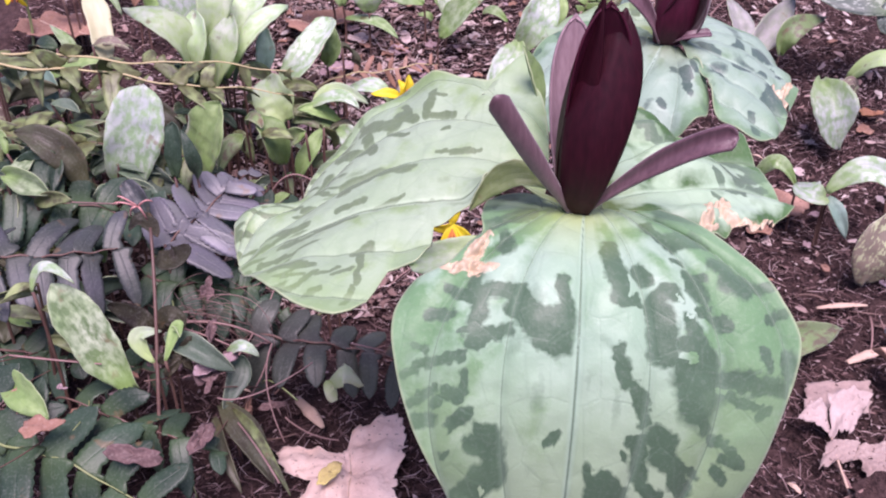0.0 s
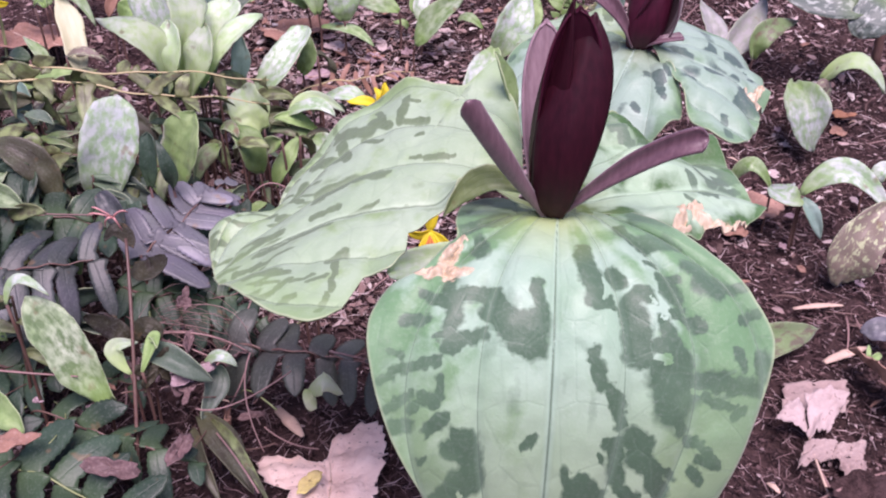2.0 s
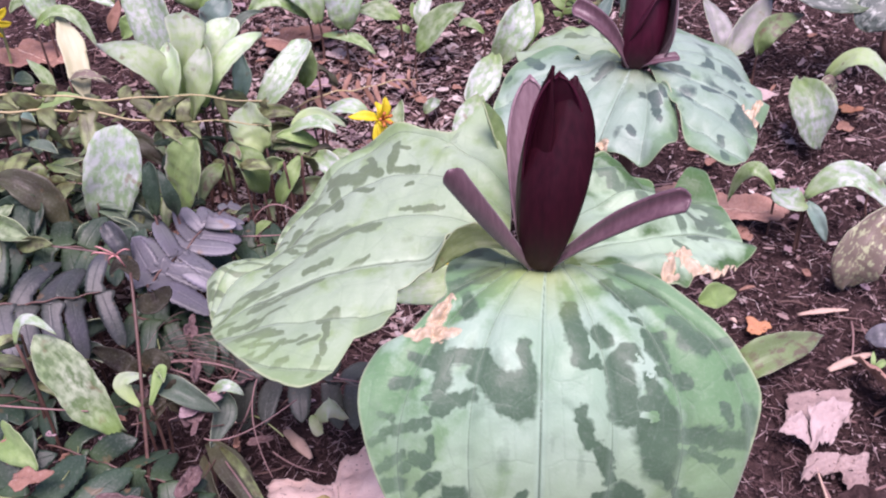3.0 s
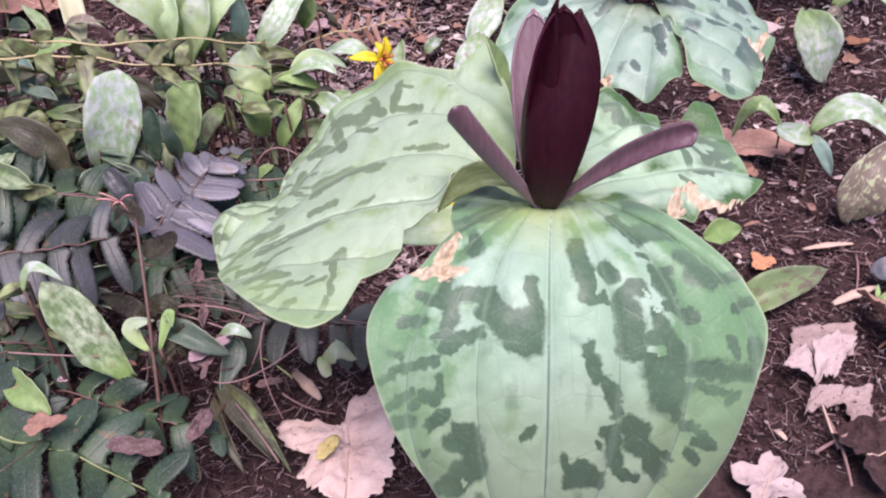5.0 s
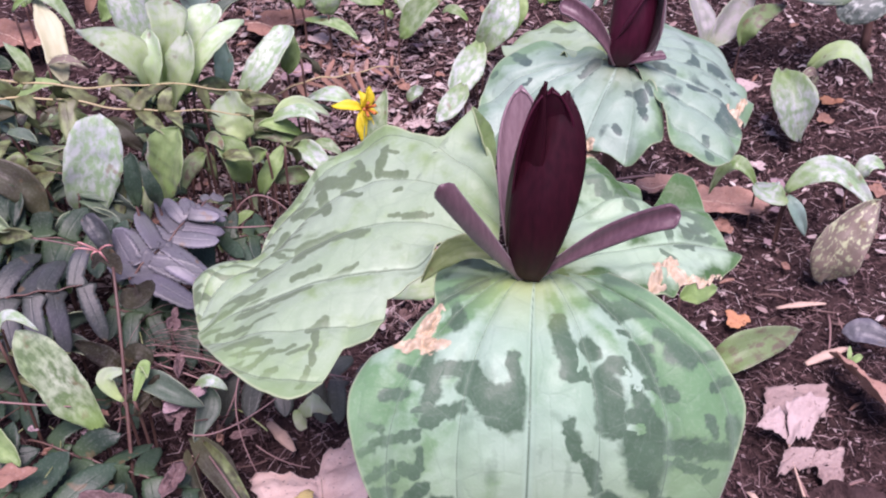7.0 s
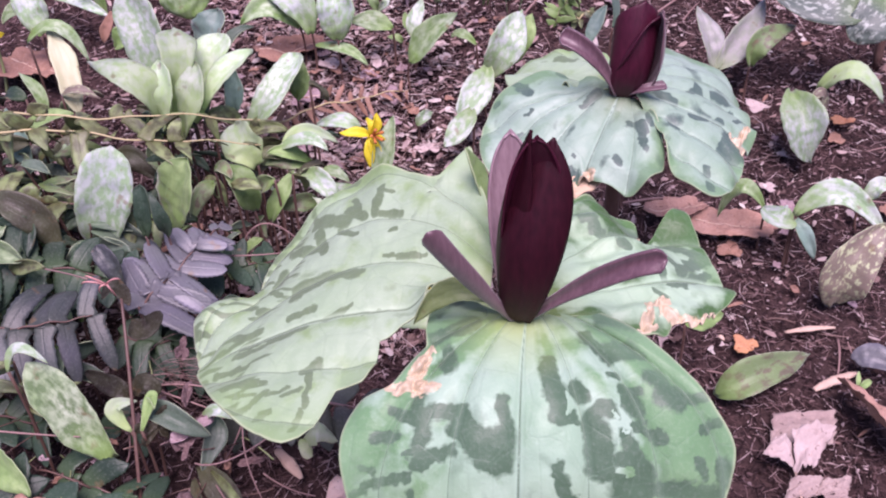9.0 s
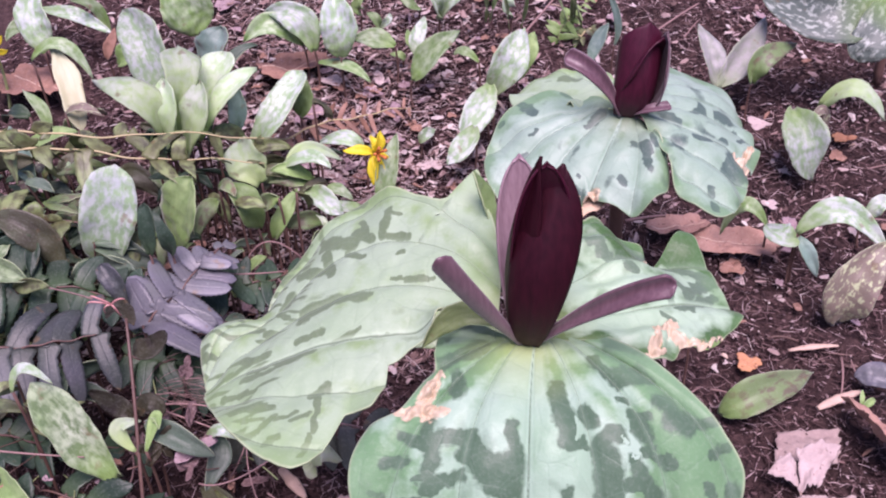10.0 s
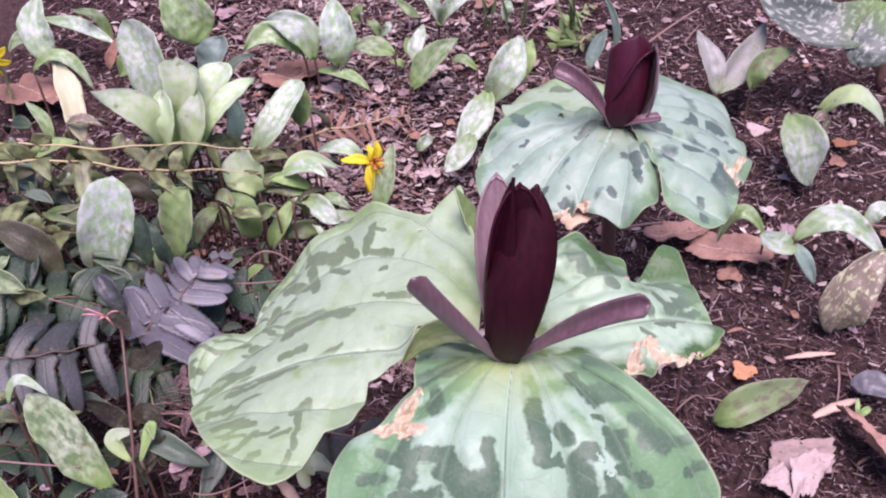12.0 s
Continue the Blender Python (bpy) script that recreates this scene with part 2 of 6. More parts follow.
FERN_OLIVE = leaf_material("olive_fern_pinna", (0.28, 0.35, 0.15), (0.17, 0.24, 0.09), (0.07, 0.075, 0.04), thin=0.25, field=False, patch=50, crisp=0.12, rough=0.4, edge=(0.15, 0.17, 0.08), sheen=0.0, base_green=(0.12, 0.13, 0.05))


def streaked(name, a, b, rough=0.4, spec=0.5, scale=(60, 60, 14), sheen=0.0, through_light=0.0):
    """A surface with fine lengthwise streaks between two colours."""
    m, t, s = material(name, rough, spec)
    where = t.nodes.new("ShaderNodeTexCoord").outputs["Object"]
    mp = node(t, "ShaderNodeVectorMath", [(0, where)], operation="MULTIPLY")
    mp.inputs[1].default_value = scale
    n = noise_out(t, mp.outputs[0], 12.0, 5)
    broad = noise_out(t, where, 45.0, 2)
    c = mixed(t, ramp(t, n, (0.3, 0.0), (0.7, 1.0)), a, b)
    c = mixed(t, calc(t, "MULTIPLY", broad, 0.5), c, tuple(0.6 * v for v in a))
    t.links.new(c, s.inputs["Base Color"])
    s.inputs["Sheen Weight"].default_value = sheen
    bumped(t, s, n, 0.25, 0.0006)
    if through_light:
        see_through(t, s, c, through_light)
    return m


PETAL = streaked("maroon_petal", (0.021, 0.0032, 0.0075), (0.038, 0.0055, 0.012), rough=0.5, spec=0.14)
PETAL_PALE = streaked("mauve_petal", (0.22, 0.14, 0.16), (0.32, 0.225, 0.245), rough=0.4)
PETAL_RED = streaked("deep_red_petal", (0.042, 0.0055, 0.015), (0.072, 0.010, 0.026), rough=0.45, spec=0.22)
SEPAL = streaked("purple_brown_sepal", (0.085, 0.040, 0.053), (0.150, 0.080, 0.098), rough=0.38, spec=0.4, sheen=0.25)
STALK = streaked("reddish_stalk", (0.10, 0.05, 0.045), (0.15, 0.09, 0.065), rough=0.5)
STALK_GREEN = streaked("green_stalk", (0.20, 0.26, 0.10), (0.28, 0.30, 0.14), rough=0.5)
STALK_STRAW = streaked("straw_stalk", (0.42, 0.36, 0.17), (0.50, 0.42, 0.24), rough=0.5)
TWIG = streaked("pinkish_twig", (0.22, 0.13, 0.12), (0.33, 0.21, 0.19), rough=0.7)
YELLOW = streaked("yellow_petal", (0.92, 0.78, 0.03), (0.95, 0.88, 0.06), rough=0.5, through_light=0.45)
RUST = streaked("rusty_anther", (0.45, 0.13, 0.03), (0.60, 0.22, 0.05), rough=0.7)
PINK_STALK = streaked("pink_shoot", (0.48, 0.20, 0.20), (0.58, 0.31, 0.28), rough=0.45)


def dead_material(name, a, b, c):
    m, t, s = material(name, 0.75, 0.25)
    where = t.nodes.new("ShaderNodeTexCoord").outputs["Object"]
    n = noise_out(t, where, 60.0, 5)
    f = noise_out(t, where, 700.0, 3)
    specks = ramp(t, noise_out(t, where, 420.0, 1), (0.28, 1.0), (0.33, 0.0))
    col = mixed(t, ramp(t, n, (0.35, 0.0), (0.65, 1.0)), a, b)
    col = mixed(t, calc(t, "MULTIPLY", ramp(t, n, (0.6, 0.0), (0.75, 1.0)), 0.6), col, c)
    col = mixed(t, calc(t, "MULTIPLY", specks, 0.7), col, tuple(0.45 * v for v in c))
    col = mixed(t, calc(t, "MULTIPLY", calc(t, "SUBTRACT", f, 0.5), 0.6), col, (0.75, 0.6, 0.55))
    t.links.new(col, s.inputs["Base Color"])
    bumped(t, s, calc(t, "ADD", n, calc(t, "MULTIPLY", f, 0.4)), 0.6, 0.0015)
    see_through(t, s, col, 0.08)
    return m


DEAD_PINK = dead_material("dry_pinkish_leaf", (0.47, 0.38, 0.36), (0.40, 0.315, 0.295), (0.27, 0.195, 0.165))
DEAD_BROWN = dead_material("dry_brown_leaf", (0.30, 0.17, 0.12), (0.24, 0.13, 0.10), (0.38, 0.24, 0.18))
DEAD_ORANGE = dead_material("dry_orange_leaf", (0.52, 0.26, 0.13), (0.44, 0.21, 0.12), (0.36, 0.14, 0.07))
DEAD_MAUVE = dead_material("dry_mauve_leaf", (0.33, 0.24, 0.26), (0.26, 0.18, 0.19), (0.18, 0.12, 0.12))
DEAD_WEATHERED = dead_material("weathered_pinkish_leaf", (0.36, 0.28, 0.255), (0.28, 0.205, 0.19), (0.19, 0.125, 0.11))
DEAD_RUST = dead_material("dry_rusty_pink_leaf", (0.40, 0.245, 0.19), (0.33, 0.19, 0.145), (0.24, 0.125, 0.09))
DEAD_SALMON = dead_material("dry_salmon_leaf", (0.80, 0.62, 0.53), (0.72, 0.52, 0.44), (0.50, 0.33, 0.27))
CHIP = dead_material("beige_chip", (0.58, 0.43, 0.34), (0.50, 0.36, 0.28), (0.42, 0.30, 0.24))


BARK = ((0.0, (0.011, 0.006, 0.007)), (0.33, (0.046, 0.0255, 0.0265)), (0.60, (0.13, 0.076, 0.075)), (0.85, (0.28, 0.185, 0.18)), (1.0, (0.57, 0.45, 0.44)))
FLAKES = ((0.0, (0.12, 0.075, 0.066)), (0.3, (0.34, 0.225, 0.20)), (0.6, (0.53, 0.40, 0.375)), (0.85, (0.63, 0.53, 0.50)), (1.0, (0.76, 0.68, 0.62)))


def soil_material(name, random_tint, shades=BARK):
    m, t, s = material(name, 0.9, 0.2)
    where = t.nodes.new("ShaderNodeTexCoord").outputs["Object"]
    big = noise_out(t, where, 16.0, 4)
    small = noise_out(t, where, 260.0, 6, 0.65)
    grit = noise_out(t, where, 1100.0, 3)
    col = mixed(t, ramp(t, small, (0.3, 0.0), (0.7, 1.0)), (0.018, 0.010, 0.010), (0.10, 0.060, 0.057))
    col = mixed(t, ramp(t, big, (0.4, 0.0), (0.7, 0.6)), col, (0.085, 0.050, 0.050))
    if random_tint:
        isl = t.nodes.new("ShaderNodeNewGeometry").outputs["Random Per Island"]
        tint = ramp(t, isl, *shades)
        col = mixed(t, 0.88, col, tint)
    t.links.new(col, s.inputs["Base Color"])
    bumped(t, s, calc(t, "ADD", small, calc(t, "MULTIPLY", grit, 0.4)), 1.0, 0.003)
    return m


SOIL = soil_material("dark_soil", False)
MULCH = soil_material("shredded_bark", True)
LITTER = soil_material("dry_leaf_flakes", True, FLAKES)


# ---- building tools ----
def link_mesh(name, verts, faces, mat, parent=None, label="", smooth=True, layers=(), thick=0.0):
    me = bpy.data.meshes.new(name)
    me.from_pydata([tuple(v) for v in verts], [], faces)
    me.materials.append(mat)
    if smooth:
        me.polygons.foreach_set("use_smooth", [True] * len(me.polygons))
    for key, data in layers:
        data = np.asarray(data, dtype=np.float32)
        kind = "FLOAT_VECTOR" if data.ndim == 2 else "FLOAT"
        a = me.attributes.new(key, kind, "POINT")
        a.data.foreach_set("vector" if data.ndim == 2 else "value", data.ravel())
    ob = new(name, me)
    if parent is not None:
        ob.parent = parent
        ob.matrix_parent_inverse = Matrix.Translation(parent.location).inverted()
    if label:
        tagged(ob, label)
    if thick:
        s = ob.modifiers.new("thickness", "SOLIDIFY")
        s.thickness, s.offset = thick, 0.0
    return ob


def grid_faces(rows, cols, closed=False):
    out = []
    for i in range(rows - 1):
        for j in range(cols if closed else cols - 1):
            k = (j + 1) % cols
            out.append((i * cols + j, i * cols + k, (i + 1) * cols + k, (i + 1) * cols + j))
    return out


def bezier(a, c, b, s):
    a, c, b = (np.array(v, float) for v in (a, c, b))
    s = np.asarray(s)[:, None]
    return (1 - s) ** 2 * a + 2 * s * (1 - s) * c + s ** 2 * b


def unit(v):
    v = np.asarray(v, float)
    return v / np.maximum(np.linalg.norm(v, axis=-1, keepdims=True), 1e-9)


def wobble(p, scale, seed=0.0):
    return noise.noise(Vector((p[0] * scale + seed, p[1] * scale - seed, p[2] * scale + 2 * seed)))


def tube(name, points, r0, r1, mat, parent=None, label="", sides=8, bumpy=0.0):
    """A round stalk along points, its radius going from r0 to r1."""
    pts = np.array(points, float)
    tan = unit(np.gradient(pts, axis=0))
    ref = np.array([0.31, 0.17, 0.93]) if abs(tan[0][2]) < 0.9 else np.array([1.0, 0.1, 0.0])
    n1 = unit(np.cross(tan, ref))
    n2 = np.cross(tan, n1)
    verts, k = [], len(pts)
    for i in range(k):
        r = r0 + (r1 - r0) * i / (k - 1)
        for j in range(sides):
            a = 2 * math.pi * j / sides
            q = r * (1 + bumpy * wobble(pts[i] + j, 300))
            verts.append(pts[i] + q * (math.cos(a) * n1[i] + math.sin(a) * n2[i]))
    faces = grid_faces(k, sides, True)
    faces += [tuple(range(sides))[::-1], tuple(range((k - 1) * sides, k * sides))]
    return link_mesh(name, verts, faces, mat, parent, label)


def thing(name, at, label, category, group=""):
    e = new(name)
    e.location = at
    e.empty_display_size = 0.01
    return tagged(e, label, category, group)


def soft_step(a, k):
    return k * math.log1p(math.exp(max(-50.0, min(50.0, a / k))))


def smooth_step(x, a, b):
    t = max(0.0, min(1.0, (x - a) / (b - a)))
    return t * t * (3 - 2 * t)


def ground_height(x, y):
    """The bed: level in front, a slope behind, level again beyond."""
    return 0.36 * (soft_step(y - 0.40, 0.03) - soft_step(y - 0.78, 0.03)) * (1 - 0.35 * smooth_step(x, 0.05, 0.25))


def foot(p):
    return (p[0], p[1], ground_height(p[0], p[1]))


# ---- ground ----
def stretch(near0, near1, step):
    xs = list(np.arange(near0, near1, step))
    grow, lo, hi = step, [], []
    while grow < 400:
        grow *= 1.35
        lo.append((lo[-1] if lo else near0) - grow)
        hi.append((hi[-1] if hi else xs[-1]) + grow)
    return lo[::-1] + xs + hi


def build_ground():
    xs, ys = stretch(-0.36, 0.48, 0.0034), stretch(0.10, 0.86, 0.0034)
    verts = []
    for y in ys:
        for x in xs:
            z = ground_height(x, y)
            if -0.5 < x < 0.6 and -0.1 < y < 1.0:
                z += 0.004 * wobble((x, y, 0), 22) + 0.0035 * wobble((x, y, 0), 70, 3) + 0.0022 * wobble((x, y, 0), 210, 7) - 0.004
            verts.append((x, y, z))
    ob = link_mesh("ground", verts, grid_faces(len(ys), len(xs)), SOIL)
    return tagged(ob, "dark crumbly garden soil, rising towards the back", "soil", kind="structure")


build_ground()


def build_mulch(count, seed, region, fibres, fibre_size, flake_size, mat, name, label, lift=0.0045, high=0.6):
    """Shreds and fibres of bark strewn over the soil."""
    rng = np.random.default_rng(seed)
    x, y = region(rng, count)
    fibre = rng.random(count) < fibres
    long = np.where(fibre, rng.uniform(*fibre_size, count), rng.uniform(*flake_size, count))
    wide = np.where(fibre, rng.uniform(0.0003, 0.0008, count), long * rng.uniform(0.35, 0.6, count))
    a, tilt = rng.uniform(0, 2 * math.pi, count), rng.normal(0, 0.30, count)
    z = np.array([ground_height(p, q) + 0.004 * wobble((p, q, 0), 22) + 0.0035 * wobble((p, q, 0), 70, 3) for p, q in zip(x, y)])
    z = z - 0.0030 + rng.uniform(0, lift, count)
    d = np.stack([np.cos(a) * np.cos(tilt), np.sin(a) * np.cos(tilt), np.sin(tilt)], 1)
    s = np.stack([-np.sin(a), np.cos(a), rng.normal(0, 0.3, count)], 1)
    up = np.cross(d, s)
    c, bend = np.stack([x, y, z], 1), rng.normal(0, 0.16, count) * long
    verts = np.zeros((count, 9, 3))
    for r, (u, w) in enumerate(((-0.5, 0.6), (0.0, 1.0), (0.5, 0.35))):
        m = c + d * (u * long)[:, None] + s * (bend * (1 - abs(u) * 2))[:, None]
        for k, (v, h) in enumerate(((-0.5, 0.0), (0.5, 0.0), (0.0, high))):
            verts[:, r * 3 + k] = m + s * (v * wide * w)[:, None] + up * (h * wide * w)[:, None]
    one = np.array([(r + j, r + (j + 1) % 3, r + 3 + (j + 1) % 3, r + 3 + j) for r in (0, 3) for j in range(3)])
    faces = (np.arange(count)[:, None, None] * 9 + one[None]).reshape(-1, 4)
    ob = link_mesh(name, verts.reshape(-1, 3).tolist(), faces.tolist(), mat, smooth=False)
    return tagged(ob, label, "mulch", kind="stuff")


def whole_bed(rng, count):
    return rng.uniform(-0.30, 0.44, count), rng.uniform(0.27, 0.80, count)


def back_litter(rng, count):
    """Thickest between the plants at the back, thinning out towards the open soil."""
    x = np.where(rng.random(count) < 0.72, rng.normal(-0.055, 0.065, count), rng.uniform(-0.28, 0.40, count))
    return x, 0.40 + 0.38 * rng.random(count) ** 0.85


build_mulch(76000, 5, whole_bed, 0.58, (0.004, 0.013), (0.0010, 0.0034), MULCH, "bark_mulch", "fine shredded brown bark strewn over the soil")
build_mulch(14000, 6, back_litter, 0.45, (0.006, 0.022), (0.002, 0.0085), LITTER, "leaf_litter", "pinkish-brown flakes of dry leaves between the plants", 0.008, 0.12)


# ---- trilliums ----
def catmull(table, angle):
    """A closed smooth curve through (angle, radius) pairs."""
    n = len(table)
    for i in range(n):
        a0, a1 = table[i][0], table[(i + 1) % n][0] + (360 if i == n - 1 else 0)
        x = angle
        while x < table[0][0]:
            x += 360
        if a0 <= x <= a1:
            t = (x - a0) / max(a1 - a0, 1e-6)
            p0, p1, p2, p3 = (table[(i + k) % n][1] for k in (-1, 0, 1, 2))
            lin = p1 + (p2 - p1) * t
            cub = 0.5 * (2 * p1 + (p2 - p0) * t + (2 * p0 - 5 * p1 + 4 * p2 - p3) * t * t + (3 * p1 - p0 - 3 * p2 + p3) * t ** 3)
            return 0.35 * lin + 0.65 * cub
    return table[0][1]


def blade_frame(azimuth, tilt):
    a, b = radians(azimuth), radians(tilt)
    eu = np.array([math.cos(a) * math.cos(b), math.sin(a) * math.cos(b), -math.sin(b)])
    ev = np.array([-math.sin(a), math.cos(a), 0.0])
    return eu, ev, np.cross(eu, ev)


def ragged(u, v, seed, rough=1.0):
    """Where a place of the blade falls once its blotches' rims are torn a little."""
    wu = u + 0.10 * wobble((u, v, seed), 1.6) + 0.10 * wobble((u, v, seed), 3.4, 4) + 0.06 * wobble((u, v, seed), 8.0, 6)
    wv = v + 0.10 * wobble((v, u, seed), 1.6, 9) + 0.10 * wobble((v, u, seed), 3.4, 2) + 0.06 * wobble((v, u, seed), 8.0, 1)
    jump = noise.cell_vector(Vector((u * 4.2 + 50, v * 4.2 + 50, seed)))
    wu, wv = wu + 0.07 * (jump[0] - 0.5), wv + 0.07 * (jump[1] - 0.5)
    return u + rough * (wu - u), v + rough * (wv - v)


def inked(at, strokes):
    """How deep each place lies in a set of strokes (from, to, half width): 1 on their middle line, 0.5 on their rim."""
    best = np.zeros(len(at))
    for u0, v0, u1, v1, r in strokes:
        a, d = np.array((u0, v0)), np.array((u1 - u0, v1 - v0))
        k = np.clip(((at - a) @ d) / max(1e-6, d @ d), 0, 1)
        off = at - a - k[:, None] * d
        far = (np.abs(off[:, 0]) ** 2.6 + np.abs(off[:, 1]) ** 2.6) ** (1 / 2.6)
        best = np.maximum(best, 1 - 0.5 * far / r)
    return best


def front_axis(u):
    return 0.26 - 0.8 * (1 - math.exp(-max(0.0, u) / 3.3))


def straight_axis(u):
    return 0.0


def vein_at(u, v, axis=straight_axis, long=11.5, wide=6.0):
    """Main veins leave the base, run beside the midrib and meet again at the tip: their place as a share of the width."""
    return abs(v - axis(u)) / (wide * max(0.12, math.sin(math.pi * min(0.96, max(0.03, (u + 0.5) / (long + 1.0))))) ** 0.75)


def left_curl(u, v):
    """The inner margin beside the flower turns up, and so does the outer corner of the tip."""
    return 1.1 * smooth_step(u, 9.3, 11.5) * smooth_step(-v, 0.3, 2.5) + 0.9 * math.exp(-((u - 2.1) / 0.8) ** 2) * smooth_step(v, -1.3, 0.1) ** 2


def right_crumple(u, v):
    fold = 0.28 * math.sin(1.5 * u + 0.9 * v) * smooth_step(u, 1.5, 4.0) * smooth_step(v, -1.0, 1.5)
    gather = 0.10 * math.sin(7.0 * v + 0.8 * u) * smooth_step(u, 1.5, 3.0) * smooth_step(6.0 - u, 0.0, 2.0)
    rolled = -0.35 * smooth_step(u - 0.25 * v, 3.2, 5.2) * smooth_step(v, 1.7, 2.9) * smooth_step(6.4 - u, 0.0, 0.9)
    return fold + gather + rolled


def front_pale(u, v, rho):
    side = 0.45 * smooth_step(v, 2.3, 3.7) * smooth_step(6.5 - u, 0.0, 2.0) + 0.22 * smooth_step(v, 3.0, 4.0) + 0.32 * smooth_step(-v, 1.9, 3.2) * smooth_step(6.0 - u, 0.0, 2.0)
    return 0.98 - 0.10 * abs(v) - 0.12 * smooth_step(abs(v), 2.2, 3.4) * smooth_step(rho, 0.6, 0.9) - side - 0.36 * smooth_step(2.6 - u, 0.0, 1.6) * smooth_step(abs(v), 0.1, 0.8)


def left_pale(u, v, rho):
    return 0.80 - 0.30 * smooth_step(rho, 0.82, 1.0) * smooth_step(-v, 1.0, 4.0) - 0.12 * smooth_step(u, 8.0, 11.0)


def right_pale(u, v, rho):
    return 0.74 - 0.12 * smooth_step(u, 4.5, 7.0) - 1.4 * smooth_step(u, 5.9, 6.8) * smooth_step(v, 1.5, 2.4) - 0.7 * smooth_step(v, 1.3, 1.9) * smooth_step(u, 3.6, 4.4) * smooth_step(6.2 - u, 0.0, 0.8) - 0.35 * smooth_step(rho, 0.75, 1.0)


def second_pale(u, v, rho):
    return 0.86 - 0.55 * smooth_step(rho, 0.72, 1.0)


def trillium_leaf(parent, base, azimuth, tilt, surface, pole, outline, spots, mat, seed, ripple=0.1, speck=0.3, scorch=(), extra=None, rings=70, spokes=210, pleat=0.17, pale=None, streak=0.0, axis=straight_axis, holes=(), unseen=99.0, rough=1.0):
    """One broad blade. surface: powers of u and v and their weights, in centimetres; outline: radius by angle about the pole; spots: dark strokes; holes: pale gaps in them."""
    eu, ev, en = blade_frame(azimuth, tilt)
    base = np.array(base)
    radius = [catmull(outline, -180 + 360 * j / spokes) for j in range(spokes)]
    flat, rhos, turns = [], [], []
    for i in range(rings):
        rho = max(0.012, (i / (rings - 1)) ** 0.8)
        for j in range(spokes):
            ang = radians(-180 + 360 * j / spokes)
            flat.append((pole[0] + radius[j] * rho * math.cos(ang), pole[1] + radius[j] * rho * math.sin(ang)))
            rhos.append(rho)
            turns.append(ang)
    torn = np.array([ragged(u, v, seed, rough) for u, v in flat])
    burns = inked(torn, scorch)
    gaps = inked(torn, holes)
    ink = np.where(gaps > 0.5, 0.2, inked(torn, spots))
    verts, veinco, mottle, lightness = [], [], [], []
    for k, (u, v) in enumerate(flat):
        rho, ang = rhos[k], turns[k]
        share = vein_at(u, v, axis)
        n = sum(w * u ** p * v ** q for p, q, w in surface)
        n += ripple * rho ** 3 * (wobble((u, v, seed), 0.55, 5) + 0.6 * math.sin(ang * 7 + seed) + 0.4 * math.sin(ang * 13 + 2 * seed))
        n += 0.06 * wobble((u, v, seed), 0.9, 8) + 0.03 * wobble((u, v, seed), 2.6, 2)
        n += pleat * min(1.0, math.hypot(u, v) / 3.0) * (abs(math.sin(math.pi * 3.0 * min(1.1, share))) ** 0.7 - 0.5)
        if extra:
            n += extra(u, v)
        n += max(0.0, burns[k] - 0.35) * (0.7 * wobble((u, v, seed), 2.6, 3) + 0.6 * wobble((u, v, seed), 5.5, 3))
        verts.append(base + (u * eu + v * ev + n * en) / 100)
        veinco.append((share, math.hypot(u, v), rho))
        turn, far = math.atan2(v - axis(u), u + 0.8), math.hypot(u + 0.8, v)
        wu, wv = torn[k]
        loose = 0.27 + (speck if u < unseen else 0.6) * wobble((wu * 0.6, wv * 1.25, seed), 1.5, 11)
        lines = 0.26 + streak * smooth_step(u, 6.5, 9.0) * (wobble((turn * 42 + 1.2 * wobble((u, v, seed), 1.0), far * 0.75, seed), 1.0, 31) + 0.3 * wobble((u, v, seed), 1.3, 33))
        mottle.append(max(ink[k], loose, lines))
        rays = 0.55 * wobble((turn * 4.5, far * 0.30, seed), 1.0, 21) + 0.45 * wobble((turn * 9, far * 0.8, seed), 1.0, 17) + 0.38 * wobble((u, v, seed), 1.6, 19) + 0.15 * wobble((u, v, seed), 4.5, 23)
        lightness.append((pale(u, v - axis(u), rho) if pale else 0.55) + rays)
    faces = grid_faces(rings, spokes, True) + [tuple(range(spokes))[::-1]]
    leafco = np.column_stack([np.array(flat), np.full(len(flat), seed)])
    return link_mesh("leaf", verts, faces, mat, parent, thick=0.0005, layers=(("leafco", leafco), ("veinco", veinco), ("mottle", mottle), ("scorch", burns), ("pale", lightness)))


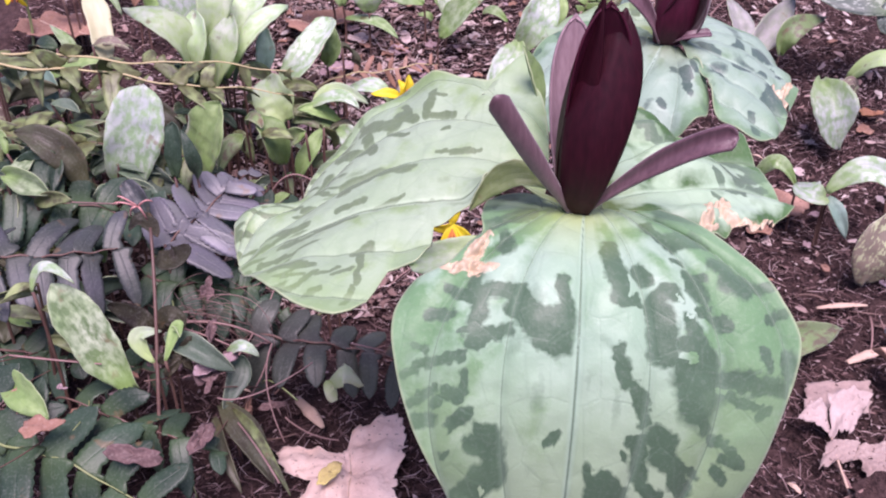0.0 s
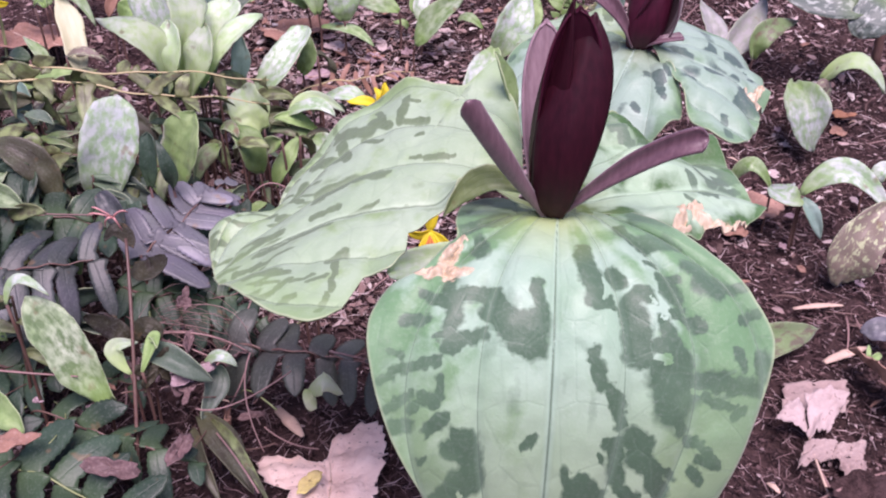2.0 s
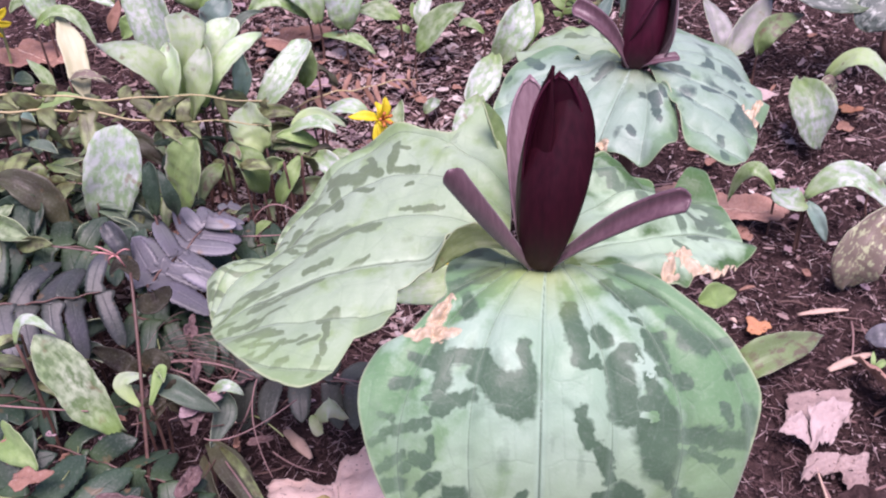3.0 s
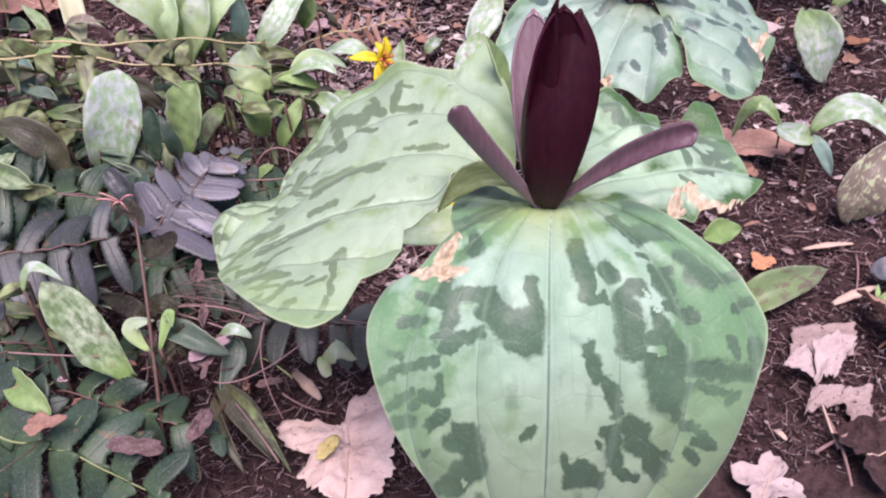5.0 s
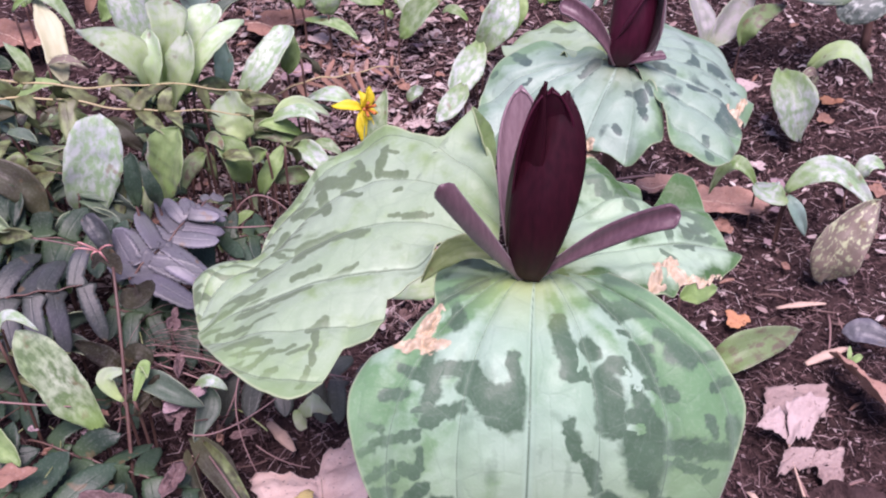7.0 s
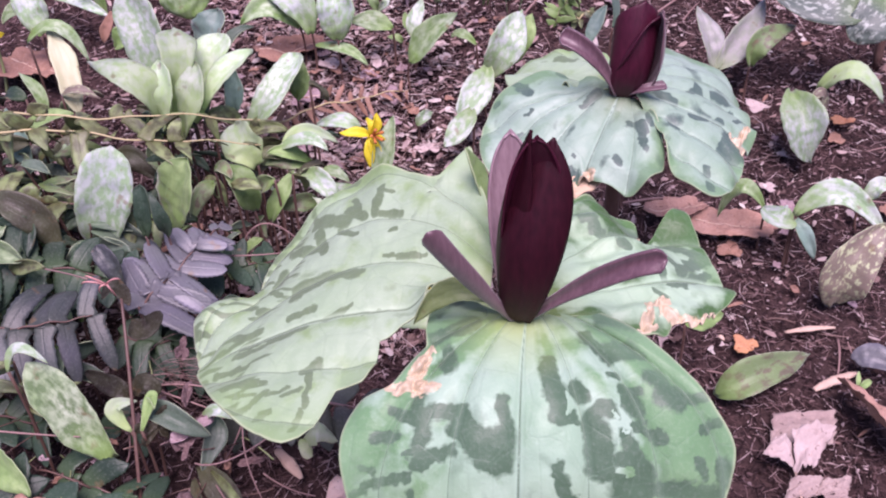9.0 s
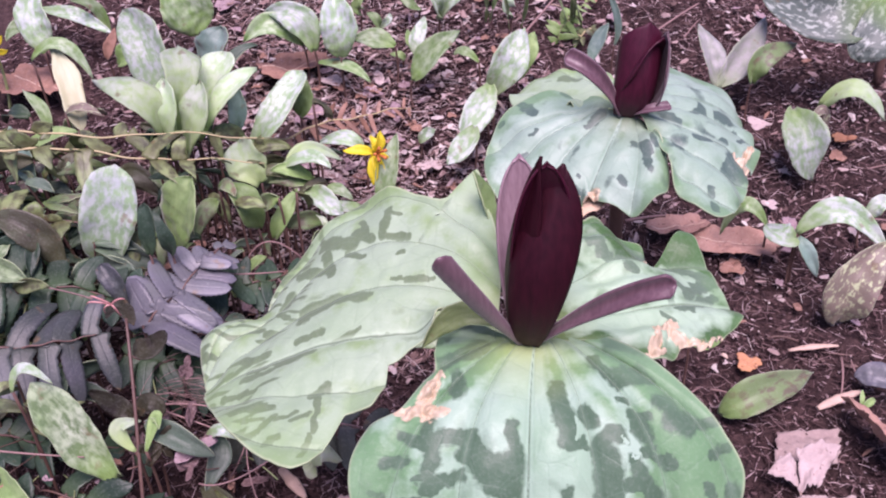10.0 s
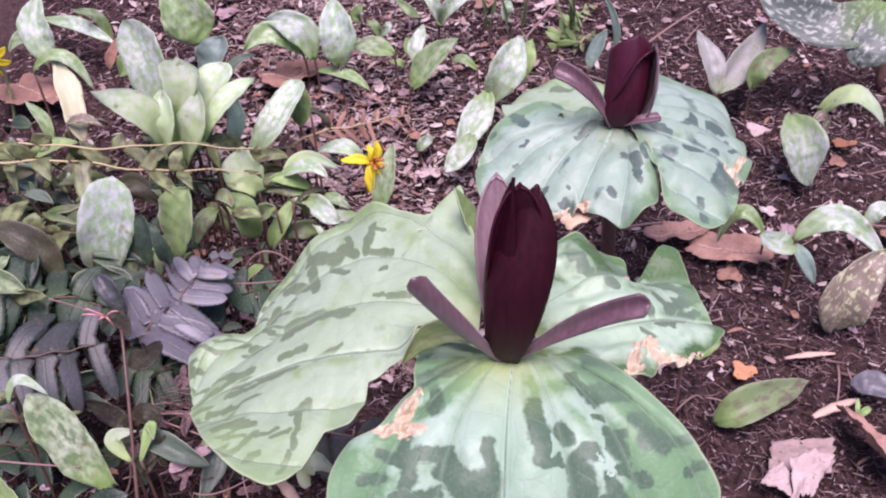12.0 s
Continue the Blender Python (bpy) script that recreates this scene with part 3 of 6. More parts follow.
def petal(parent, base, lean, azimuth, length, width, belly, tip_in, mat, curve=1.4, skew=0.0, low=1.2, full=0.95, name="petal", label=""):
    """An upright petal that wraps round the flower's axis; sizes in centimetres. skew: how far its tip stands aside."""
    rows, cols, verts = 48, 21, []
    ca, sa = math.cos(radians(azimuth)), math.sin(radians(azimuth))
    turn = Euler((radians(lean[0]), radians(lean[1]), 0)).to_matrix()
    for i in range(rows):
        s = i / (rows - 1)
        w = width * (0.30 * (1 - s) ** 2 + max(0.0, math.sin(math.pi * min(1, s * 0.97 + 0.03) ** low)) ** full) + 0.015
        r = 0.22 + belly * math.sin(math.pi * s ** 0.75) - tip_in * s ** 2
        for j in range(cols):
            q = 2 * j / (cols - 1) - 1
            phi = q * w / 2 / curve
            a = r - curve + curve * math.cos(phi)
            b = curve * math.sin(phi) + skew * s ** 1.5 + 0.02 * math.sin(6 * s + 3 * q)
            a += 0.05 * (1 - abs(q)) ** 4 * (1 - s) + 0.012 * math.sin(9 * q + 2 * s) + 0.03 * abs(q) ** 5 * math.sin(11 * s + azimuth)
            p = Vector((a * ca - b * sa, a * sa + b * ca, length * s - 0.15 * q * q * s))
            verts.append(np.array(base) + np.array(turn @ p) / 100)
    return link_mesh(name, verts, grid_faces(rows, cols), mat, parent, label, thick=0.0007)


def strap(parent, name, a, c, b, width, side, mat, profile, cup=0.25, thick=0.0009, label="", rows=30, cols=11):
    """A strap along a curve: width by profile(s), its edges raised by cup."""
    s = np.linspace(0, 1, rows)
    mid = bezier(a, c, b, s)
    tan = unit(np.gradient(mid, axis=0))
    verts = []
    for i in range(rows):
        across = unit(np.array(side) - tan[i] * np.dot(side, tan[i]))
        up = np.cross(tan[i], across)
        up = up if up[2] > 0 else -up
        w = width * profile(s[i])
        for j in range(cols):
            q = 2 * j / (cols - 1) - 1
            verts.append(mid[i] + across * q * w / 2 + up * cup * w * q * q)
    return link_mesh(name, verts, grid_faces(rows, cols), mat, parent, label, thick=thick)


def sepal_shape(s):
    return (0.76 + 0.36 * s) * min(1.0, ((1.001 - s) / 0.07) ** 0.5) * (0.45 + 0.55 * smooth_step(s, 0.0, 0.55))


C1 = (0.040, 0.242, 0.176)
main = thing("trillium", foot((0.034, 0.262, 0)), "maroon-flowered toadshade trillium with three broad mottled leaves", "flower", "trilliums in the bed")
tube("stem", bezier(foot((0.034, 0.262, 0)), (0.036, 0.262, 0.09), (0.040, 0.243, 0.1755), np.linspace(0, 1, 14)), 0.0042, 0.0034, STALK, main, "stout reddish-green stem", 12)
FRONT_EDGE = [(-180, 4.77), (-166, 5.83), (-153, 5.73), (-145, 5.0), (-141, 4.52), (-133, 4.46), (-123, 4.46), (-118, 4.62), (-112, 5.12), (-101, 5.41), (-94, 5.43), (-85, 5.34), (-72, 5.28), (-57, 5.27), (-48, 5.32), (-30, 5.87), (-13, 6.45), (2, 6.90), (17, 6.58), (35, 6.32), (53, 5.98), (61, 5.84), (71, 5.74), (84, 5.85), (92, 5.91), (103, 5.54), (116, 5.27), (129, 5.16), (146, 5.15), (159, 5.13)]
FRONT_SPOTS = [(1.26, -2.2, 1.71, -2.22, 0.26), (0.79, -2.66, 0.38, -1.47, 0.23), (0.35, -1.55, 0.24, -1.37, 0.25), (-0.24, -2.65, -0.82, -1.85, 0.24), (3.14, -2.79, 3.03, -1.97, 0.22), (2.73, -3.12, 3.8, -2.98, 0.25), (3.8, -2.98, 4.1, -3.14, 0.22), (4.13, -3.14, 4.26, -3.52, 0.1), (3.04, -3.83, 3.32, -3.21, 0.18), (3.75, -4.29, 3.77, -3.75, 0.18), (4.51, -3.22, 4.17, -2.3, 0.21), (3.28, -1.93, 3.92, -1.54, 0.3), (3.6, -2.09, 4.02, -1.77, 0.23), (4.14, -1.54, 4.37, -0.94, 0.36), (3.92, -1.23, 4.51, -1.24, 0.29), (2.88, -0.73, 3.77, -0.65, 0.23), (3.85, -0.7, 4.61, -0.89, 0.36), (4.51, -1.35, 4.51, -0.94, 0.25), (4.53, -4.76, 4.63, -4.49, 0.11)]
FRONT_SPOTS += [(5.02, -4.68, 4.94, -3.91, 0.13), (4.94, -3.91, 4.78, -3.52, 0.15), (5.25, -5.07, 5.12, -4.76, 0.11), (5.3, -3.45, 5.65, -3.41, 0.17), (5.66, -3.91, 5.8, -3.52, 0.18), (5.82, -4.81, 5.62, -4.22, 0.1), (5.95, -4.92, 5.74, -4.61, 0.12), (5.96, -4.3, 5.83, -4.06, 0.11), (6.41, -4.85, 6.36, -4.38, 0.21), (6.44, -3.83, 6.23, -3.28, 0.18), (6.7, -2.93, 6.8, -2.65, 0.29), (7.01, -3.24, 7.13, -2.72, 0.25), (7.0, -2.49, 7.53, -2.78, 0.25), (7.6, -2.54, 8.06, -3.25, 0.36), (8.14, -3.65, 8.09, -2.92, 0.18), (7.21, -4.06, 7.11, -3.82, 0.09), (6.98, -1.12, 6.77, -0.86, 0.15), (1.75, 0.68, 2.53, 0.7, 0.23), (2.62, 0.77, 3.3, 0.78, 0.29)]
FRONT_SPOTS += [(3.46, 0.85, 3.38, 1.17, 0.17), (3.21, 1.3, 3.45, 1.35, 0.13), (2.52, 1.28, 2.78, 1.5, 0.21), (3.61, 1.65, 3.2, 1.96, 0.23), (3.16, 2.04, 3.27, 2.35, 0.24), (3.83, 1.87, 4.64, 1.89, 0.38), (4.42, 1.99, 4.92, 2.14, 0.24), (3.97, 2.61, 4.26, 2.76, 0.23), (4.56, 2.52, 4.82, 3.15, 0.24), (4.58, 2.91, 4.96, 3.34, 0.23), (5.36, 2.69, 6.06, 2.99, 0.53), (5.38, 3.04, 5.65, 3.38, 0.41), (6.32, 3.11, 6.52, 3.21, 0.24), (2.66, 2.74, 2.73, 3.13, 0.18), (3.0, 2.85, 3.32, 3.14, 0.21), (3.6, 2.87, 3.57, 3.38, 0.08), (3.8, 3.02, 3.99, 3.72, 0.16), (2.24, 3.63, 2.6, 3.89, 0.29), (2.78, 3.86, 3.1, 4.22, 0.32)]
FRONT_SPOTS += [(2.76, 4.11, 2.99, 4.65, 0.26), (2.97, 4.73, 2.75, 5.54, 0.16), (1.43, 3.33, 1.64, 3.51, 0.17), (1.48, 2.42, 1.45, 3.06, 0.33), (0.83, 1.87, 1.66, 2.35, 0.18), (2.2, 2.44, 2.24, 2.57, 0.15), (0.17, 2.56, 0.41, 3.26, 0.36), (3.79, 4.96, 3.68, 5.39, 0.11), (5.34, 3.65, 5.58, 5.39, 0.24), (5.77, 3.8, 6.01, 4.7, 0.15), (6.24, 4.81, 6.11, 5.08, 0.12), (4.76, 4.76, 5.04, 4.9, 0.18), (4.73, 5.51, 5.15, 5.61, 0.22), (4.73, 0.66, 5.01, 0.74, 0.18), (5.14, 0.82, 5.55, 0.96, 0.23), (5.68, 1.23, 6.28, 1.44, 0.18), (5.82, 1.41, 6.41, 1.53, 0.15), (6.88, 1.14, 6.82, 1.58, 0.13), (7.04, 1.45, 7.67, 1.55, 0.27)]
FRONT_SPOTS += [(6.71, 1.88, 7.0, 2.24, 0.27), (7.14, 2.02, 7.53, 2.5, 0.29), (7.53, 2.67, 7.66, 3.11, 0.15), (7.8, 2.56, 8.07, 2.88, 0.24), (7.14, 0.99, 7.34, 1.09, 0.09), (6.82, 3.48, 7.04, 3.97, 0.11), (7.27, 3.8, 7.44, 4.49, 0.12), (7.51, 3.66, 7.78, 3.98, 0.13), (6.97, 3.84, 7.36, 4.46, 0.1), (7.54, 0.08, 7.95, 0.22, 0.18), (7.81, 0.52, 8.08, 0.89, 0.24), (8.16, 0.17, 8.22, 1.16, 0.21), (7.97, 1.61, 8.16, 2.15, 0.15)]
FRONT_HOLES = [(7.41, -3.34, 7.44, -3.26, 0.05), (7.98, -2.93, 8.04, -2.89, 0.06), (4.9, 2.43, 4.97, 2.77, 0.1), (5.61, 3.56, 5.69, 3.63, 0.09), (5.81, 4.7, 5.94, 4.85, 0.06), (3.3, 2.46, 3.43, 2.46, 0.06), (2.7, 1.04, 3.22, 1.02, 0.05), (3.84, 2.62, 3.84, 2.73, 0.05)]
trillium_leaf(main, C1, -90, 35, ((1, 0, 1.02), (2, 0, -0.152), (0, 2, -0.02)), (4.5, 0.0), FRONT_EDGE, FRONT_SPOTS, TRILLIUM, 1.0, ripple=0.09, speck=0.30, pleat=0.31, pale=front_pale, scorch=[(2.37, -3.91, 2.28, -2.96, 0.15), (2.07, -3.27, 1.46, -2.85, 0.18), (1.45, -2.93, 1.12, -2.72, 0.09), (2.43, -2.96, 2.38, -2.68, 0.17), (1.77, -3.1, 2.35, -3.27, 0.19)], axis=front_axis, holes=FRONT_HOLES, unseen=8.3, rings=110, spokes=400)
LEFT_EDGE = [(-168, 4.44), (-143, 5.04), (-136, 5.37), (-129, 5.90), (-126, 4.54), (-121, 4.33), (-114, 4.39), (-105, 4.56), (-88, 5.10), (-76, 5.46), (-65, 5.41), (-51, 5.62), (-34, 5.41), (-23, 5.29), (-20, 6.48), (-14, 6.91), (-6, 6.74), (6, 6.34), (29, 5.82), (51, 5.88), (68, 6.15), (75, 6.26), (79, 5.90), (82, 5.10), (85, 4.11), (97, 4.08), (104, 3.35), (109, 2.64), (126, 2.54), (145, 2.72), (160, 2.88), (165, 5.17), (168, 4.20)]
LEFT_SPOTS = [(4.49, -5.05, 4.68, -4.16, 0.176), (4.7, -4.08, 3.69, -3.81, 0.128), (4.33, -4.86, 4.02, -4.78, 0.08), (5.65, -5.33, 5.36, -4.6, 0.144), (5.82, -4.86, 5.12, -4.21, 0.168), (7.09, -5.06, 5.87, -4.33, 0.288), (6.05, -3.97, 5.36, -3.4, 0.136), (3.99, -3.1, 3.87, -3.12, 0.128), (4.29, -2.2, 2.81, -1.85, 0.064), (3.68, -1.99, 3.02, -1.85, 0.104), (5.5, -1.8, 4.91, -1.62, 0.096), (6.82, -1.99, 5.2, -1.64, 0.248), (7.32, -1.84, 6.4, -1.87, 0.352), (6.95, -4.42, 6.59, -3.22, 0.2), (8.08, -4.26, 6.74, -3.51, 0.208), (7.53, -6.2, 7.18, -4.85, 0.104), (8.78, -6.96, 7.96, -5.85, 0.104), (8.73, -5.61, 8.44, -5.69, 0.352), (8.56, -3.03, 8.39, -3.31, 0.36)]
LEFT_SPOTS += [(8.69, -2.62, 8.11, -2.05, 0.096), (7.37, -1.54, 7.21, -1.83, 0.304), (10.24, -6.73, 9.59, -6.02, 0.32), (7.37, -0.46, 6.5, -0.52, 0.152), (6.05, 0.01, 5.43, -0.18, 0.136), (5.43, -0.2, 5.17, -0.35, 0.08), (4.77, 0.13, 4.26, -0.04, 0.04), (7.89, 0.35, 7.23, 0.28, 0.24), (7.23, 0.28, 6.76, 0.22, 0.144), (8.97, -1.75, 8.42, -1.5, 0.152), (6.35, 2.04, 6.07, 1.89, 0.2), (6.19, 2.13, 6.16, 3.37, 0.104), (6.29, 3.55, 6.45, 4.3, 0.096), (6.91, 3.03, 6.44, 2.8, 0.096), (7.44, 2.91, 6.8, 2.66, 0.08), (7.61, 3.73, 7.32, 3.52, 0.128), (10.03, -0.16, 8.47, -0.39, 0.136), (9.18, 0.45, 8.15, 0.52, 0.152), (9.07, 0.12, 8.35, 0.12, 0.128)]
LEFT_SPOTS += [(9.86, 0.96, 8.99, 1.13, 0.128), (9.42, 1.05, 8.56, 1.24, 0.088), (9.0, 2.43, 7.57, 2.32, 0.096), (9.4, 1.76, 8.59, 1.87, 0.088), (8.05, 3.29, 7.48, 2.73, 0.08), (8.53, 2.82, 7.82, 2.8, 0.072), (8.29, 2.33, 7.86, 2.21, 0.096), (6.4, -6.82, 5.64, -6.36, 0.128), (7.71, -7.19, 6.82, -6.36, 0.128), (8.87, -4.79, 8.45, -4.62, 0.24)]
trillium_leaf(main, C1, 175, 10, ((1, 0, 0.393), (0, 1, -0.478), (2, 0, -0.0436), (1, 1, 0.06), (0, 2, 0.0022)), (5.0, -1.3), LEFT_EDGE, LEFT_SPOTS, TRILLIUM_PALE, 2.0, ripple=0.24, speck=0.30, pleat=0.17, extra=left_curl, pale=left_pale, rings=100, spokes=480, streak=1.35, rough=0.7)
RIGHT_EDGE = [(-179, 3.3), (-172, 3.69), (-160, 2.87), (-139, 2.36), (-117, 2.18), (-97, 2.06), (-90, 1.95), (-79, 1.78), (-69, 2.1), (-59, 2.28), (-43, 2.46), (-32, 2.7), (-24, 3.09), (-14, 3.49), (0, 3.39), (11, 3.47), (23, 3.86), (32, 4.07), (39, 4.46), (43, 4.44), (46, 3.76), (49, 2.9), (54, 2.3), (58, 2.3), (61, 3.2), (64, 3.45), (69, 3.65), (76, 3.85), (86, 3.89), (105, 3.63), (151, 3.18)]
RIGHT_SPOTS = [(3.66, 2.24, 3.88, 1.82, 0.2), (4.07, 1.76, 5.21, 1.93, 0.24), (5.33, 2.71, 5.54, 2.45, 0.4), (3.4, 2.57, 3.71, 2.34, 0.16), (4.19, 1.36, 4.44, 1.14, 0.16), (6.84, 0.85, 7.71, 1.05, 0.27), (5.42, -0.26, 7.23, 0.34, 0.18), (6.01, 0.35, 6.78, 0.75, 0.2), (7.32, 1.46, 7.47, 1.32, 0.2), (5.26, 0.46, 5.25, 0.05, 0.13), (5.91, 0.93, 6.14, 0.54, 0.2), (4.65, -0.48, 4.85, -0.71, 0.12), (5.88, -0.04, 5.8, -0.37, 0.14), (5.98, 1.79, 7.05, 1.59, 0.2)]
trillium_leaf(main, C1, 20, 5, ((1, 0, 0.24), (0, 1, 0.38), (2, 0, -0.04), (1, 1, -0.022), (0, 2, -0.018)), (4.36, 0.18), RIGHT_EDGE, RIGHT_SPOTS, TRILLIUM_DEEP, 3.0, ripple=0.2, speck=0.32, pale=right_pale, pleat=0.30, extra=right_crumple, scorch=[(4.1, -0.91, 4.64, -0.89, 0.15), (3.99, -1.2, 3.68, -1.54, 0.14), (4.48, -1.18, 4.7, -1.36, 0.16), (4.75, -1.5, 5.77, -1.78, 0.17), (3.45, -1.58, 3.81, -1.66, 0.1), (5.83, -1.7, 6.46, -1.4, 0.13), (5.41, 2.05, 5.91, 2.4, 0.13)], rings=90, spokes=360)
petal(main, C1, (-6.0, 10.9), -105, 6.23, 2.05, 1.045, -0.24, PETAL, curve=1.12, skew=-0.16, low=1.4, full=0.727, label="dark maroon petal")
petal(main, (C1[0], C1[1] + 0.006, C1[2]), (-1.0, -0.64), 204, 6.69, 1.45, 0.416, 0.114, PETAL, curve=1.03, skew=0.98, low=1.135, full=0.847, label="dark maroon petal")
petal(main, (C1[0], C1[1] + 0.0075, C1[2]), (11.5, 5.9), 101, 6.59, 2.27, 0.257, -0.18, PETAL_RED, curve=0.9, skew=0.21, low=1.385, full=0.6, label="deep red inner side of a petal")
petal(main, C1, (-21.2, 0.7), 95, 5.75, 1.7, 0.55, -0.2, PETAL_PALE, curve=0.92, skew=0.14, low=1.4, full=0.6, name="sepal", label="pale mauve sepal standing upright")
strap(main, "sepal", (0.0385, 0.2395, 0.1765), (0.0253, 0.2300, 0.1996), (0.0135, 0.2260, 0.2207), 0.0055, (0.75, 0.2, 0.55), SEPAL, sepal_shape, label="purple-brown spreading sepal")
strap(main, "sepal", (0.0415, 0.2395, 0.1765), (0.0628, 0.2270, 0.2069), (0.0790, 0.2255, 0.2094), 0.0062, (-0.2, 0.4, 0.9), SEPAL, sepal_shape, label="purple-brown spreading sepal")

C2 = (0.101, 0.408, 0.163)
second = thing("trillium", foot((0.104, 0.418, 0)), "maroon-flowered toadshade trillium standing behind the larger one", "flower", "trilliums in the bed")
tube("stem", bezier(foot((0.104, 0.418, 0)), (0.103, 0.417, 0.09), (0.101, 0.409, 0.1625), np.linspace(0, 1, 14)), 0.0042, 0.0034, STALK, second, "stout reddish-green stem", 12)
FRONT2_EDGE = [(-165, 4.5), (-152, 5.0), (-141, 5.35), (-128, 5.4), (-121, 5.3), (-109, 5.3), (-98, 5.12), (-86, 4.86), (-68, 4.43), (-53, 3.87), (-32, 2.68), (1, 1.75), (37, 1.41), (60, 2.29), (67, 3.07), (82, 3.50), (95, 3.69), (115, 3.67), (135, 3.71), (155, 3.90), (171, 3.65)]
FRONT2_SPOTS = [(0.93, -4.57, 1.27, -4.05, 0.26), (0.84, -5.02, 0.86, -4.4, 0.17), (-0.6, -3.27, -0.79, -2.91, 0.22), (1.0, -1.14, 0.47, -0.94, 0.26), (1.4, -1.39, 1.23, -1.18, 0.16), (1.71, 1.05, 1.59, 1.53, 0.22), (1.71, 1.65, 2.65, 2.1, 0.17), (1.01, 1.66, 1.43, 1.92, 0.15), (3.56, -3.77, 3.31, -3.58, 0.09), (2.5, -3.64, 2.23, -3.47, 0.1), (4.51, -1.93, 4.28, -1.75, 0.23), (4.03, -0.79, 4.03, -0.68, 0.09), (3.65, 1.12, 3.76, 1.29, 0.17), (-0.05, 0.64, 0.44, 1.23, 0.14), (2.15, -5.48, 2.06, -5.39, 0.14), (4.72, -0.61, 4.75, 0.21, 0.23)]
trillium_leaf(second, C2, -120, 20, ((1, 0, 0.15), (0, 1, -0.05), (2, 0, -0.05), (0, 2, -0.02)), (3.6, -0.6), FRONT2_EDGE, FRONT2_SPOTS, TRILLIUM_BLUE, 4.0, pleat=0.30, ripple=0.36, speck=0.38, pale=second_pale, rings=64, spokes=200, scorch=[(4.5, 0.2, 5.1, 0.1, 0.25), (5.2, -0.5, 5.7, -1.2, 0.2)])
RIGHT2_EDGE = [(-164, 2.60), (-125, 2.87), (-106, 3.87), (-89, 4.61), (-76, 4.63), (-56, 3.55), (-17, 2.52), (31, 3.64), (54, 4.83), (72, 7.87), (80, 8.04), (89, 8.42), (96, 8.82), (119, 5.03), (177, 3.61)]
RIGHT2_SPOTS = [(1.79, 0.32, 2.33, 0.11, 0.32), (2.24, -1.65, 2.54, -1.88, 0.17), (3.18, 1.32, 3.5, 1.91, 0.2), (3.92, 1.46, 4.05, 1.63, 0.15), (3.3, -0.67, 3.87, -0.37, 0.25), (4.46, -0.03, 4.78, 0.29, 0.17), (3.67, 2.36, 3.79, 1.77, 0.23), (4.59, 2.37, 5.26, 2.65, 0.29), (5.0, 1.54, 5.54, 2.13, 0.1), (5.59, 0.84, 5.99, 1.62, 0.14), (4.89, -1.89, 5.5, -1.68, 0.33), (5.26, -1.03, 6.08, -1.27, 0.55), (4.09, -3.51, 4.15, -3.6, 0.16), (4.14, -4.25, 4.29, -4.43, 0.2), (4.71, -1.48, 4.9, -0.87, 0.14), (3.75, 5.01, 4.13, 5.42, 0.23)]
trillium_leaf(second, C2, -10, 12, ((1, 0, 0.2), (0, 1, 0.1), (2, 0, -0.06), (0, 2, -0.03)), (3.6, -0.2), RIGHT2_EDGE, RIGHT2_SPOTS, TRILLIUM_BLUE, 5.0, pleat=0.30, ripple=0.36, speck=0.42, pale=second_pale, rings=64, spokes=200, scorch=[(5.85, -0.31, 6.18, 0.76, 0.18), (5.46, -0.61, 5.83, -0.9, 0.28)])
BACK2_EDGE = [(-135, 2.55), (-90, 2.60), (-48, 2.97), (-11, 3.26), (10, 3.30), (41, 2.20), (90, 1.05), (142, 1.05), (180, 2.60)]
trillium_leaf(second, C2, 138, -3, ((2, 0, -0.03), (0, 1, -0.12)), (3.0, 0.0), BACK2_EDGE, [(3.8, -1.6, 4.4, -1.4, 0.3), (2.7, -1.9, 4.1, -3.3, 0.2)], TRILLIUM_PALE, 6.0, ripple=0.25, pale=second_pale, speck=0.35, rings=40, spokes=100)
petal(second, C2, (4.6, 12.5), -78, 4.53, 3.3, 0.667, 0.50, PETAL_RED, curve=0.95, skew=-0.27, low=1.4, full=0.664, label="dark maroon petal")
petal(second, C2, (8, 16), 130, 4.2, 2.4, 0.5, 0.3, PETAL_RED, curve=1.2, low=1.3, full=0.6, label="dark maroon petal")
petal(second, C2, (8, 18), 10, 4.5, 1.9, 0.80, 0.25, SEPAL, curve=1.4, low=1.35, full=0.7, label="mauve-backed maroon petal")
strap(second, "sepal", (0.098, 0.404, 0.165), (0.0873, 0.4020, 0.1902), (0.0721, 0.4100, 0.1920), 0.0075, (0.6, 0.3, 0.6), SEPAL, sepal_shape, label="purple-brown spreading sepal")
strap(second, "sepal", (0.103, 0.404, 0.165), (0.1069, 0.3980, 0.1706), (0.1194, 0.4000, 0.1704), 0.0048, (0.1, 0.8, 0.3), SEPAL, sepal_shape, label="purple-brown spreading sepal")


# ---- trout lilies and other low plants ----
FACING = np.array([0.0, -0.58, 0.81])


def lily_shape(s):
    return max(0.0, math.sin(math.pi * min(1.0, 0.04 + 0.96 * s) ** 1.05)) ** 0.75 * (1 - 0.12 * s)


def blunt_shape(s):
    return max(0.0, math.sin(math.pi * (0.05 + 0.80 * s))) ** 0.75 * min(1.0, (max(0.0, 1 - s) / 0.09) ** 0.5)


def spoon_shape(s):
    return 0.16 * (1 - s) + max(0.0, math.sin(math.pi * min(1.0, 0.03 + 0.97 * s) ** 1.45)) ** 0.85


